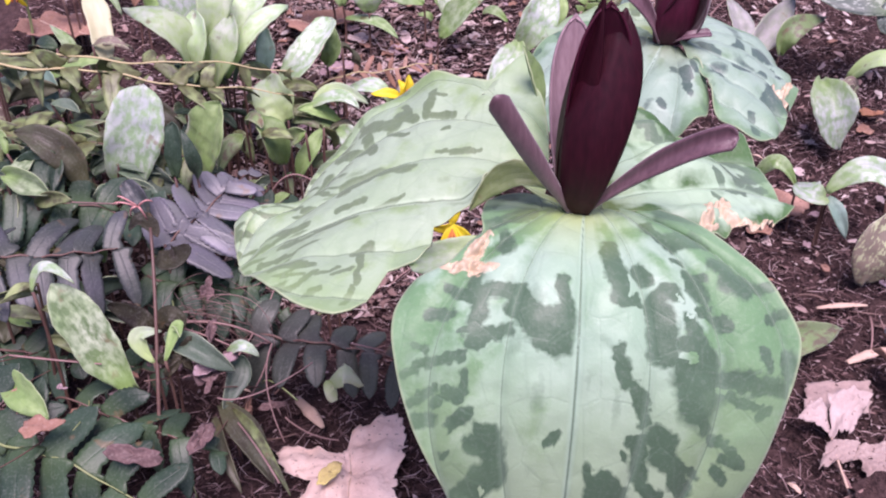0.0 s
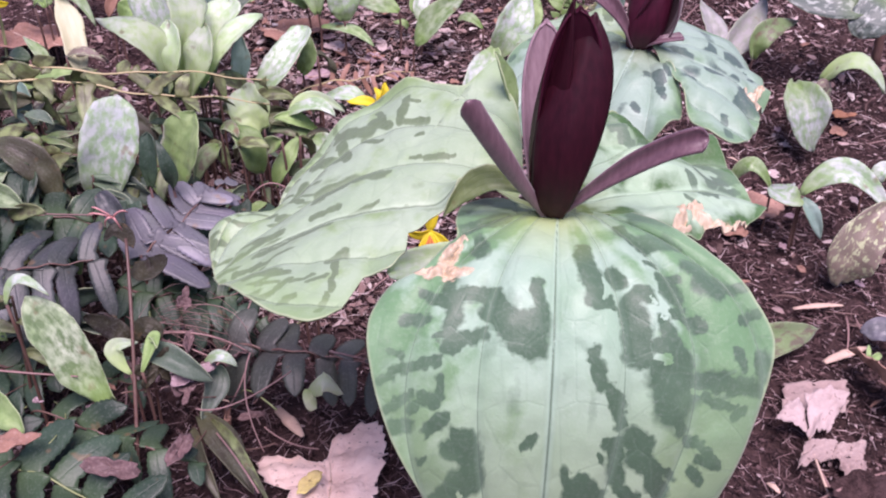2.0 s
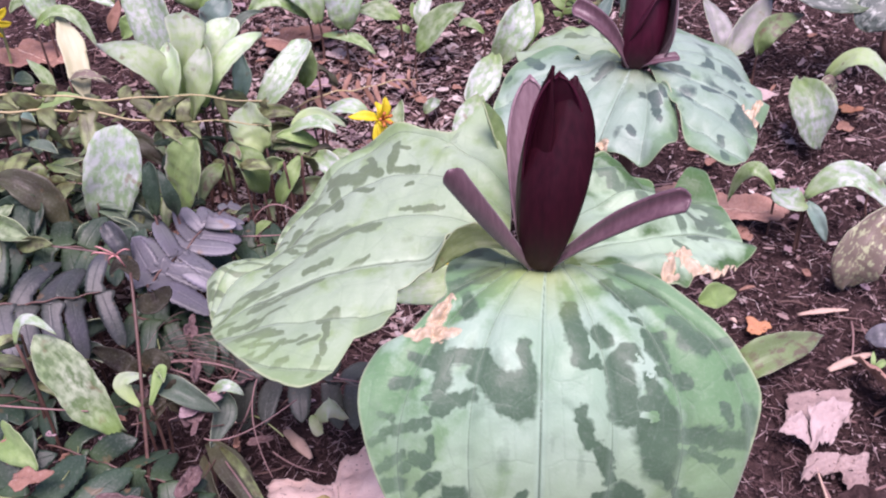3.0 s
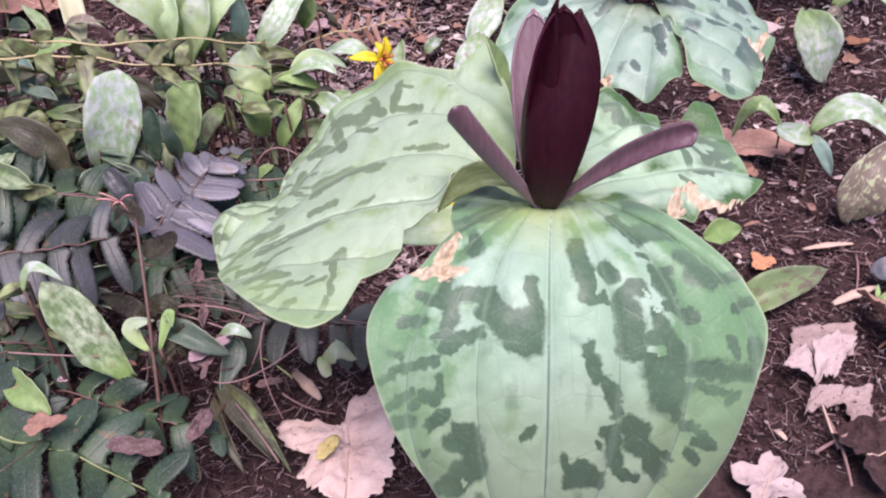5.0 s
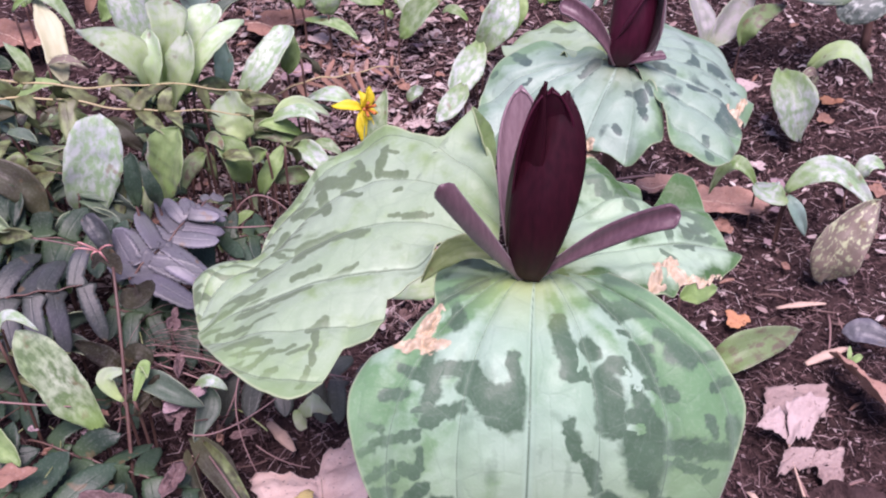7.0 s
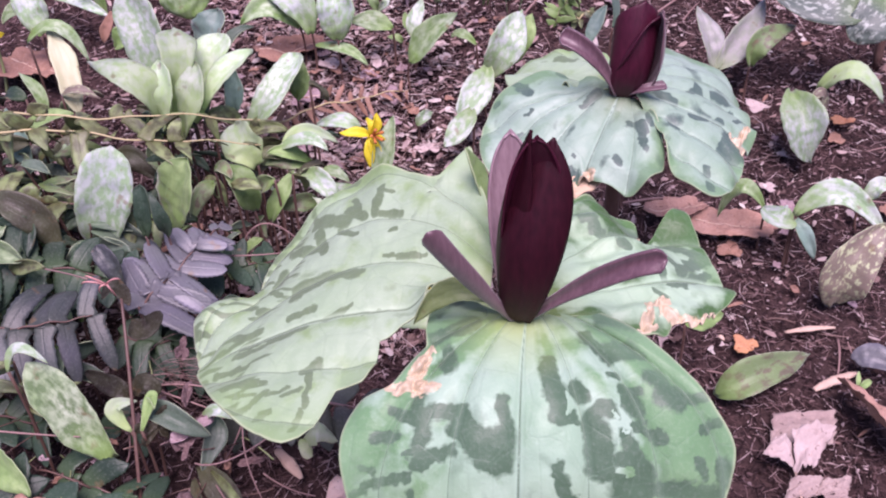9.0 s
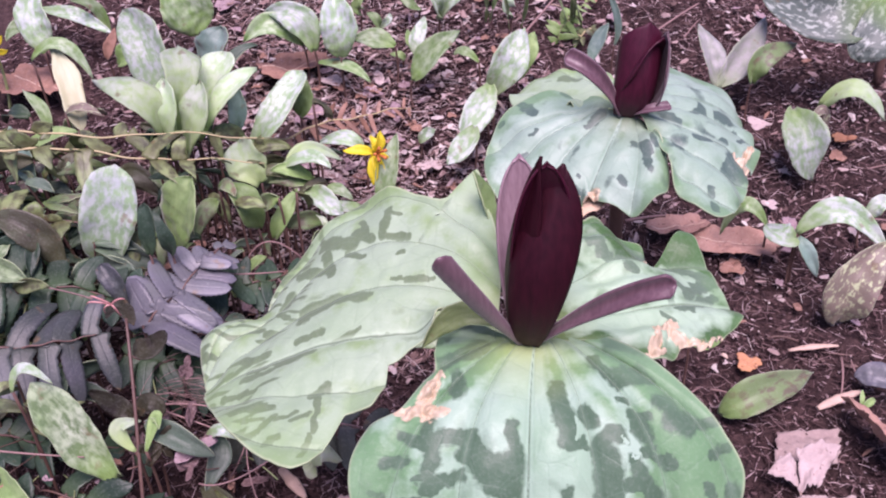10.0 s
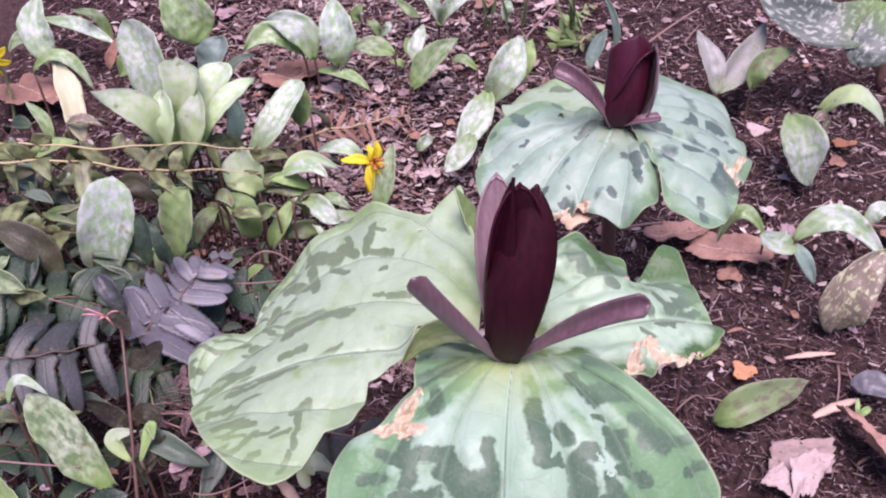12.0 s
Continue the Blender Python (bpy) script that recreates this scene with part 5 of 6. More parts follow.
# ---- yellow trout lily flowers ----
def yellow_flower(label, centre, size, petals, facing=(0.0, -0.8, -0.5)):
    """Petals in the given directions (right, up, towards the open side) round rusty anthers, nodding on a green stalk."""
    e = thing("trout_lily_flower", foot(centre), label, "flower", "yellow trout lily flowers")
    c, f = np.array(centre), unit(facing)
    s1 = unit(np.cross(f, (0.2, 0.1, 1.0)))
    s2 = np.cross(f, s1)
    for x, z, y in petals:
        d = np.array((x, -y, z))
        blade(e, (c, c + d * size * 0.5 + f * size * 0.25, c + d * size, size * 0.42), YELLOW, cup=0.28, name="petal", rows=14, cols=7, facing=unit(f + (0.4 * z, 0, 0.5)))
    for k in range(5):
        a = k * 2 * math.pi / 5
        d = math.cos(a) * s1 + math.sin(a) * s2
        tip = c + f * size * 0.75 + d * size * 0.22
        tube("anther", bezier(c + f * size * 0.2, c + f * size * 0.5 + d * size * 0.1, tip, np.linspace(0, 1, 6)), size * 0.03, size * 0.06, RUST, e, sides=6)
    back = c - f * size * 0.4 + np.array([0, 0, 0.004])
    tube("stalk", np.vstack([bezier(foot(centre), (c + np.array(foot(centre))) / 2 + (0.004, 0.006, 0), back, np.linspace(0, 1, 9)), c]), 0.0011, 0.0009, STALK_GREEN, e, sides=7)
    return e


blade(main, ((0.0330, 0.2380, 0.1858), (0.0181, 0.2400, 0.1985), (0.0074, 0.2380, 0.1784), 0.0085), UNDERSIDE, label="rolled olive-green leaf margin", name="rolled_margin", facing=np.array([0.1, -0.9, 0.45]))
blade(main, ((0.0325, 0.2830, 0.1880), (0.0275, 0.2850, 0.2010), (0.0262, 0.2880, 0.2095), 0.0075), ROLLED, label="rolled green leaf margin", name="rolled_margin", facing=np.array([0.55, -0.6, 0.3]), cup=0.35)
HANGING = ((-1.0, 0.22, 0.1), (0.30, 0.75, -0.1), (-0.12, -1.0, 0.45), (0.25, -0.9, 0.4), (0.42, -0.35, 0.2), (-0.05, 0.5, -0.3))
NODDING = ((0.12, 1.05, -0.2), (-0.75, 0.2, 0.2), (-0.42, -0.75, 0.35), (0.02, -0.95, 0.4), (0.36, -0.85, 0.35), (0.75, -0.45, 0.2))
STARRY = ((-0.9, 0.35, 0.1), (0.8, 0.45, 0.1), (-0.5, -0.75, 0.3), (0.35, -0.85, 0.2), (0.9, -0.2, 0.2), (0.0, 0.9, -0.1))
yellow_flower("yellow trout lily flower with rusty anthers, nodding", (-0.0241, 0.5030, 0.0921), 0.0175, HANGING, (0.35, -0.75, 0.35))
yellow_flower("yellow trout lily flower low under the trillium leaf", (0.0049, 0.4257, 0.0540), 0.0165, NODDING)
yellow_flower("yellow trout lily flower at the bed's edge", (-0.2790, 0.6060, 0.1239), 0.015, STARRY)



# ---- ferns ----
def pinna(parent, root, along, across, long, wide, mat, droop, seed, point=0.22):
    """One leaflet: oblong, with an ear at its base and fine teeth."""
    rows, cols = 20, 7
    up = unit(np.cross(along, across))
    up = up if up[2] > -0.2 else -up
    verts, leafco, veinco = [], [], []
    for i in range(rows):
        s = i / (rows - 1)
        w = wide * (0.55 + 0.45 * math.sin(math.pi * min(1, s * 0.9 + 0.12))) * min(1.0, ((1.0005 - s) / point) ** 0.6)
        w *= 1 + (0.07 if i % 2 else -0.05)
        for j in range(cols):
            q = 2 * j / (cols - 1) - 1
            ear = 0.35 * wide * max(0.0, q) * math.exp(-((s - 0.08) / 0.07) ** 2)
            p = np.array(root) + along * long * s + across * (q * w / 2 + ear + 0.06 * long * s * s) - np.array([0, 0, droop * long * s * s]) - up * 0.04 * w * q * q
            p = p + up * 0.04 * long * math.sin(4 * s + seed)
            verts.append(p)
            leafco.append((s * long * 100, q * w * 50, seed))
            veinco.append((abs(q) * 0.3, s, abs(q)))
    return link_mesh("pinna", verts, grid_faces(rows, cols), mat, parent, thick=0.0004, layers=(("leafco", leafco), ("veinco", veinco)))


def fern(label, a, c, b, pairs, long, wide, mat, seed, normal=(0.0, -0.55, 0.83), taper=1.0, stalk=None, droop=0.15, forward=0.35, sides=(1, -1), stipe=True, rough_by=0.3, uneven=0.12, point=0.22):
    """A frond: a stalk with leaflets in two rows, shorter towards its tip."""
    rng = np.random.default_rng(seed)
    e = thing("fern_frond", foot(a), label, "fern", "fern fronds")
    s = np.linspace(0, 1, 30)
    mid = bezier(a, c, b, s)
    mid[:, 2] += 0.0011 * np.sin(s * 13 + seed) + 0.0006 * np.sin(s * 31 + 2 * seed)
    mid[:, 1] += 0.0012 * np.sin(s * 10 + 3 * seed)
    rachis = tube("rachis", mid, 0.0007, 0.0003, stalk or STALK, e, sides=7)
    if stipe:
        stalk_to_ground(e, a)
    tan = unit(np.gradient(mid, axis=0))
    for k in range(pairs):
        t = 0.03 + 0.95 * (k / max(1, pairs - 1))
        i = int(t * 29)
        size = 1.0 - taper * t ** 1.6
        for sign in sides:
            side = unit(np.cross(tan[i], normal)) * sign
            along = unit(side + tan[i] * (forward + rng.normal(0, 0.1 + uneven)) + np.array(normal) * rng.normal(0.0, rough_by))
            root = mid[i] + tan[i] * (0.002 * sign)
            pinna(rachis, root, along, unit(np.cross(np.cross(along, tan[i]), along)), long * max(0.12, size) * rng.uniform(1 - 2 * uneven, 1 + uneven), wide * max(0.35, size), mat, droop, rng.uniform(0, 6), point)
    return e


fern("fern frond with blunt leaflets, violet sky sheen in their colour", (-0.1332, 0.3750, 0.0744), (-0.1167, 0.3950, 0.0809), (-0.0997, 0.4250, 0.0885), 11, 0.035, 0.0128, FERN_SILVER, 11, taper=0.78, forward=0.4, point=0.12, rough_by=0.18)
fern("dark silvery fern frond with hanging leaflets", (-0.2074, 0.3480, 0.0846), (-0.1790, 0.3540, 0.0819), (-0.1511, 0.3620, 0.0812), 6, 0.035, 0.0106, FERN_DUSK, 12, taper=0.2, forward=0.12, droop=0.35, point=0.14)
fern("glossy dark green fern frond with toothed leaflets", (-0.2141, 0.2887, 0.0450), (-0.1674, 0.2755, 0.0400), (-0.1126, 0.2497, 0.0350), 8, 0.036, 0.0150, FERN, 13, taper=0.3, stalk=STALK_GREEN, forward=0.3)
fern("dark purplish fern frond beneath the trillium leaf", (-0.0863, 0.3450, 0.0426), (-0.0535, 0.3380, 0.0460), (-0.0200, 0.3320, 0.0390), 6, 0.026, 0.0115, FERN_DARK, 15, taper=0.3, forward=0.12, droop=0.3, point=0.16)
fern("olive fern frond lying across other plants", (-0.2323, 0.4550, 0.1341), (-0.1577, 0.4550, 0.1249), (-0.0795, 0.4600, 0.1132), 9, 0.029, 0.0098, FERN_OLIVE, 16, rough_by=1.2, uneven=0.6, droop=0.45, point=0.6, taper=0.4, stalk=STALK_STRAW, forward=0.3)
fern("olive fern frond with a straw-coloured stalk", (-0.2384, 0.4700, 0.1336), (-0.1669, 0.4700, 0.1287), (-0.0804, 0.4750, 0.1214), 8, 0.026, 0.0098, FERN_OLIVE, 17, rough_by=1.2, uneven=0.6, droop=0.45, point=0.6, taper=0.5, stalk=STALK_STRAW, forward=0.3)
fern("olive fern frond half hidden in the undergrowth", (-0.2325, 0.4300, 0.1041), (-0.1855, 0.4300, 0.1037), (-0.1291, 0.4300, 0.0921), 9, 0.028, 0.0115, FERN_OLIVE, 18, rough_by=0.9, uneven=0.45, droop=0.45, point=0.6, taper=0.4, forward=0.25)
fern("dark fern frond in the shade of other fronds", (-0.2254, 0.4000, 0.0900), (-0.1814, 0.4000, 0.0843), (-0.1425, 0.3950, 0.0736), 8, 0.027, 0.0125, FERN, 19, taper=0.3, forward=0.1)
fern("dark fern frond deep in the undergrowth", (-0.1453, 0.3765, 0.0540), (-0.1152, 0.3679, 0.0529), (-0.0864, 0.3785, 0.0492), 8, 0.022, 0.009, FERN, 20, taper=0.4)
fern("dark fern frond behind the trillium leaf", (-0.1166, 0.4247, 0.0576), (-0.0876, 0.4188, 0.0610), (-0.0569, 0.4417, 0.0572), 8, 0.020, 0.008, FERN, 21, taper=0.4)
fern("dark green fern frond among withered leaves", (-0.1577, 0.3014, 0.0404), (-0.1268, 0.2823, 0.0449), (-0.0945, 0.2791, 0.0348), 5, 0.026, 0.0115, FERN, 24, taper=0.4, rough_by=0.6, uneven=0.3, droop=0.4)
fern("dark fern frond low in the shade", (-0.2201, 0.3469, 0.0316), (-0.1774, 0.3389, 0.0362), (-0.1340, 0.3331, 0.0309), 8, 0.024, 0.011, FERN, 25, taper=0.3, rough_by=0.5, uneven=0.3)
fern("dark fern frond deep behind the upright stem", (-0.1438, 0.3806, 0.0442), (-0.1122, 0.3691, 0.0480), (-0.0799, 0.3671, 0.0379), 8, 0.024, 0.0105, FERN, 26, taper=0.35)
fern("yellow-green young fern frond at the bed's back", (0.1020, 0.6566, 0.0907), (0.1051, 0.6547, 0.1076), (0.1256, 0.6673, 0.1151), 9, 0.015, 0.0050, LILY_GREEN, 31, taper=0.7, stalk=STALK_GREEN, rough_by=0.4, uneven=0.2, point=0.5, stipe=False)
fern("yellowing fern frond bent over litter", (0.1102, 0.6569, 0.0893), (0.1237, 0.6561, 0.0999), (0.1353, 0.6664, 0.0884), 8, 0.013, 0.0045, FERN_OLIVE, 32, taper=0.6, stalk=STALK_STRAW, rough_by=0.5, uneven=0.25, point=0.5, stipe=False)
fern("pale brown fern frond lying on soil", (-0.0941, 0.5511, 0.0744), (-0.0513, 0.5707, 0.0811), (-0.0035, 0.5808, 0.0799), 12, 0.017, 0.0042, FERN_BROWN, 22, taper=0.5, stalk=STALK_STRAW, stipe=False, rough_by=0.5)


def sprig(x, y, high, seed, mat, count=6):
    """A low creeping plant: leaves of uneven size along a bowed stem."""
    rng = np.random.default_rng(seed)
    f = np.array(foot((x, y, 0)))
    a = rng.uniform(0, 6.28)
    top = f + (0.02 * math.cos(a), 0.012 * math.sin(a), high)
    e = thing("creeping_plant", f, "low creeping plant with olive-green oval leaves", "plant", "creeping plants")
    mid = bezier(f, (f + top) / 2 + (0, 0.004, 0.01), top, np.linspace(0, 1, 14))
    tube("stem", mid, 0.0010, 0.0006, STALK, e, sides=6)
    for k in range(count):
        p = mid[13 - int(k * 9 / count)]
        b = rng.uniform(0, 6.28)
        n = rng.uniform(0.016, 0.032)
        d = np.array((math.cos(b), 0.6 * math.sin(b), rng.uniform(-0.45, 0.35)))
        blade(e, (p, p + d * n * 0.5 + (0, 0, 0.005), p + d * n, n * rng.uniform(0.22, 0.48)), mat, cup=rng.uniform(-0.1, 0.5), wave=0.15, twist=rng.uniform(-60, 60), facing=unit(FACING + rng.normal(0, 0.5, 3)), rows=16, cols=7)


rng = np.random.default_rng(8)
for k in range(60):
    x, y = rng.uniform(-0.27, -0.075), rng.uniform(0.33, 0.52)
    if x > -0.125 or (y < 0.36 and x > -0.12) or (-0.175 < x < -0.085 and y < 0.435):
        continue
    sprig(x, y, rng.uniform(0.05, 0.105) - 0.25 * max(0.0, y - 0.42), 60 + k, (FERN_OLIVE, FERN, LILY_DULL, LILY_SHADE, DARK_OLIVE, LILY_GREEN, FERN, LILY_GREY)[k % 8])


rng = np.random.default_rng(91)
for k in range(46):
    x, y = rng.uniform(-0.26, -0.045), rng.uniform(0.375, 0.50)
    a, n, h = rng.uniform(0, 6.28), rng.uniform(0.012, 0.026), rng.uniform(0.025, 0.07)
    p = np.array((x, y, ground_height(x, y) + h))
    q = p + (n * math.cos(a), 0.5 * n * math.sin(a), rng.uniform(-0.3, 0.6) * n)
    m = (p + q) / 2 + (0, 0, 0.3 * n)
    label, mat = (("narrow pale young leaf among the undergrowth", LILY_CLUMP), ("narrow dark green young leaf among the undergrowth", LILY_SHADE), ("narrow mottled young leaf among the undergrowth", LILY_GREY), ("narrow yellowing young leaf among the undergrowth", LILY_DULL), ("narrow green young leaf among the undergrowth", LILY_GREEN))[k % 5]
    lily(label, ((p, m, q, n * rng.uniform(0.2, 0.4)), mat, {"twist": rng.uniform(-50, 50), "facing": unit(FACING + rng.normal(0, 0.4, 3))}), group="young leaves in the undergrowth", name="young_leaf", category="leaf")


rng = np.random.default_rng(57)
for k in range(60):
    x, y = rng.uniform(-0.27, -0.05), rng.uniform(0.445, 0.53)
    a, n, h = rng.uniform(0, 6.28), rng.uniform(0.016, 0.034), rng.uniform(0.03, 0.075)
    p = np.array((x, y, ground_height(x, y) + h))
    q = p + (n * math.cos(a), 0.5 * n * math.sin(a), rng.uniform(-0.9, 0.3) * n)
    m = (p + q) / 2 + (0, 0, 0.35 * n)
    label, mat = (("drooping olive leaf crowded among fern fronds", FERN_OLIVE), ("drooping dark olive leaf crowded among fern fronds", DARK_OLIVE), ("drooping dull green leaf with brown stains", LILY_DULL), ("drooping dark green leaf crowded among fern fronds", FERN), ("drooping purple-brown leaf crowded among fern fronds", LILY_BROWN))[(0, 1, 2, 0, 3, 1, 2, 4)[k % 8]]
    lily(label, ((p, m, q, n * rng.uniform(0.3, 0.5)), mat, {"twist": rng.uniform(-70, 70), "facing": unit(FACING + rng.normal(0, 0.5, 3)), "wave": 0.16, "rows": 14, "cols": 7}), group="drooping leaves in the undergrowth", name="drooping_leaf", category="leaf")


# ---- thin stems and shoots ----
def stem_thing(label, pts, r, mat, name="thin_stem", category="stem", r1=None, group=""):
    e = thing(name, foot(pts[-1]), label, category, group)
    tube("stem", pts, r, r1 or r * 0.7, mat, e, sides=7, bumpy=0.1)
    return e


vine = stem_thing("thin reddish upright stem with round dark leaves", bezier((-0.1300, 0.3520, 0.0988), (-0.1221, 0.3220, 0.0835), foot((-0.1229, 0.2760, -0.0002)), np.linspace(0, 1, 16)), 0.0007, STALK, r1=0.0010)
for spec in (((-0.1282, 0.3518, 0.0867), (-0.1183, 0.3365, 0.0859), (-0.1147, 0.3561, 0.0872), 0.0112), ((-0.1283, 0.3286, 0.0607), (-0.1312, 0.3228, 0.0707), (-0.1539, 0.3436, 0.0613), 0.0092), ((-0.1270, 0.3286, 0.0606), (-0.1213, 0.3326, 0.0708), (-0.1170, 0.3269, 0.0608), 0.0113), ((-0.1289, 0.3554, 0.0921), (-0.1404, 0.3782, 0.0936), (-0.1431, 0.3606, 0.0924), 0.0079)):
    blade(vine, spec, DUSKY_ROUND, shape=round_shape)
shoot = thing("pink_shoot", foot((-0.1426, 0.3693, 0.0933)), "star-shaped pink young shoot", "shoot")
for k, (x, y) in enumerate(((-0.012, 0.006), (0.010, 0.003), (-0.006, -0.006), (0.004, -0.008), (-0.016, 0.001))):
    p = np.array((-0.1285, 0.3390, 0.1179))
    tube("tendril", bezier(p, p + (x * 0.5, -0.003, y * 0.5 + 0.005), p + (x * 0.65, 0.0, y * 0.8), np.linspace(0, 1, 8)), 0.0005, 0.0003, PINK_STALK, shoot, sides=6)
for k, pts in enumerate((
        ((-0.2209, 0.4100, 0.0801), (-0.1847, 0.4000, 0.0826), (-0.1413, 0.3500, 0.1126)),
        ((-0.1231, 0.3437, 0.0515), (-0.0960, 0.3369, 0.0611), (-0.0803, 0.3411, 0.0413)),
        ((-0.1197, 0.3398, 0.0513), (-0.1007, 0.3276, 0.0559), (-0.0886, 0.3325, 0.0410)),
        ((-0.0815, 0.3443, 0.0365), (-0.0838, 0.3222, 0.0304), (-0.0960, 0.3225, 0.0155)),
        ((-0.1868, 0.3106, 0.0603), (-0.1657, 0.3070, 0.0604), (-0.1454, 0.3051, 0.0601)),
        ((-0.0926, 0.4373, 0.0662), (-0.0796, 0.4363, 0.0908), (-0.0616, 0.4360, 0.0657)),
        ((-0.1010, 0.4187, 0.0713), (-0.0859, 0.4173, 0.0709), (-0.0703, 0.4290, 0.0638)),
        ((-0.0419, 0.3299, 0.0509), (-0.0354, 0.3284, 0.0506), (-0.0268, 0.3304, 0.0458)),
        ((-0.0670, 0.2659, 0.0300), (-0.0761, 0.2764, 0.0402), (-0.0915, 0.3022, 0.0301)))):
    stem_thing("thin pinkish runner winding through the plants", bezier(*pts, np.linspace(0, 1, 14)), 0.0005, TWIG, name="runner", group="runners")


rng = np.random.default_rng(33)
for k in range(70):
    x, y = rng.uniform(-0.24, -0.06), rng.uniform(0.29, 0.44)
    a, n, h = rng.uniform(0, 6.28), rng.uniform(0.02, 0.05), rng.uniform(0.005, 0.045)
    p = np.array((x, y, ground_height(x, y) + h))
    q = p + (n * math.cos(a), n * math.sin(a), rng.normal(0, 0.012))
    m = (p + q) / 2 + rng.normal(0, 0.006, 3)
    stem_thing("thin dry stem tangled under the ferns", bezier(p, m, q, np.linspace(0, 1, 10)), rng.uniform(0.0002, 0.0006), (TWIG, STALK, STALK, STALK_GREEN)[k % 4], name="dry_stem", group="tangled stems")


# ---- dead leaves, chips and twigs ----
YELLOW_SCRAP = dead_material("yellowed_leaf", (0.72, 0.62, 0.22), (0.62, 0.50, 0.20), (0.50, 0.36, 0.16))


def dead_leaf(label, at, size, azimuth, mat, seed, lobes=5, depth=0.45, stretch_by=1.0, curl=0.3, tilt=(0, 0), stalk=0.0, category="dead leaf"):
    """A dry leaf with lobes, buckled and curled at its rim."""
    rings, spokes = (16, 72) if size > 0.009 else (6, 30)
    verts = []
    turn = Euler((radians(tilt[0]), radians(tilt[1]), radians(azimuth))).to_matrix()

    def spot(rho, a):
        ca, sa = math.cos(a), math.sin(a)
        r = size * (1 - depth * (0.5 - 0.5 * math.cos(lobes * a)) ** 1.5 + 0.2 * wobble((ca, sa, seed), 2.5) + 0.12 * wobble((ca, sa, seed), 7.0) + 0.05 * wobble((ca, sa, seed), 19.0))
        x, y = rho * r * ca * stretch_by, rho * r * sa
        z = curl * size * (rho ** 2 * (0.35 + 0.8 * wobble((ca, sa, seed), 1.2)) + 0.5 * wobble((x / size, y / size, seed), 1.6) + 0.2 * wobble((x / size, y / size, seed), 3.6) + 0.12 * wobble((x / size, y / size, seed), 9.0))
        return np.array(turn @ Vector((x, y, z + 0.05 * size * abs(math.sin(lobes * a / 2)) * rho)))

    for i in range(rings):
        for j in range(spokes):
            verts.append(spot(i / (rings - 1), 2 * math.pi * j / spokes))
    low = min(v[2] for v in verts)
    base = np.array(at)
    rise = np.array((0, 0, max(0.0, -low) * 0.5 + 0.001))
    verts = [base + v + rise for v in verts]
    ob = thing("dead_leaf", at, label, category, "dead leaves")
    link_mesh("leaf", verts, grid_faces(rings, spokes, True), mat, ob, thick=0.0005)
    if size > 0.009:
        rib = [base + rise + spot(k / 8, math.pi) for k in range(7, 0, -1)] + [base + rise + spot(k / 8, 0.0) for k in range(0, 8)]
        tube("midrib", np.array(rib) + (0, 0, 0.0003), 0.0005, 0.0002, CHIP, ob, sides=6)
    if stalk:
        d = np.array(turn @ Vector((-1, 0, 0)))
        p = base + d * size * 0.3 + (0, 0, 0.002)
        q = base + d * stalk
        q[2] = ground_height(q[0], q[1]) + 0.002
        tube("stalk", bezier(p, (p + q) / 2 + (0, 0, 0.003), q, np.linspace(0, 1, 9)), 0.0006, 0.0009, TWIG, ob, sides=6)
    return ob


dead_leaf("small yellow leaf scrap lying on a dead leaf", (-0.0492, 0.2847, 0.0140), 0.0042, 60, YELLOW_SCRAP, 22, lobes=2, depth=0.2, stretch_by=1.8, curl=0.4)
DEAD_TAN = dead_material("dry_tan_leaf", (0.60, 0.46, 0.32), (0.50, 0.37, 0.25), (0.40, 0.26, 0.16))
DEAD_SHRIVELLED = dead_material("shrivelled_leaf", (0.16, 0.10, 0.10), (0.11, 0.07, 0.07), (0.28, 0.20, 0.19))

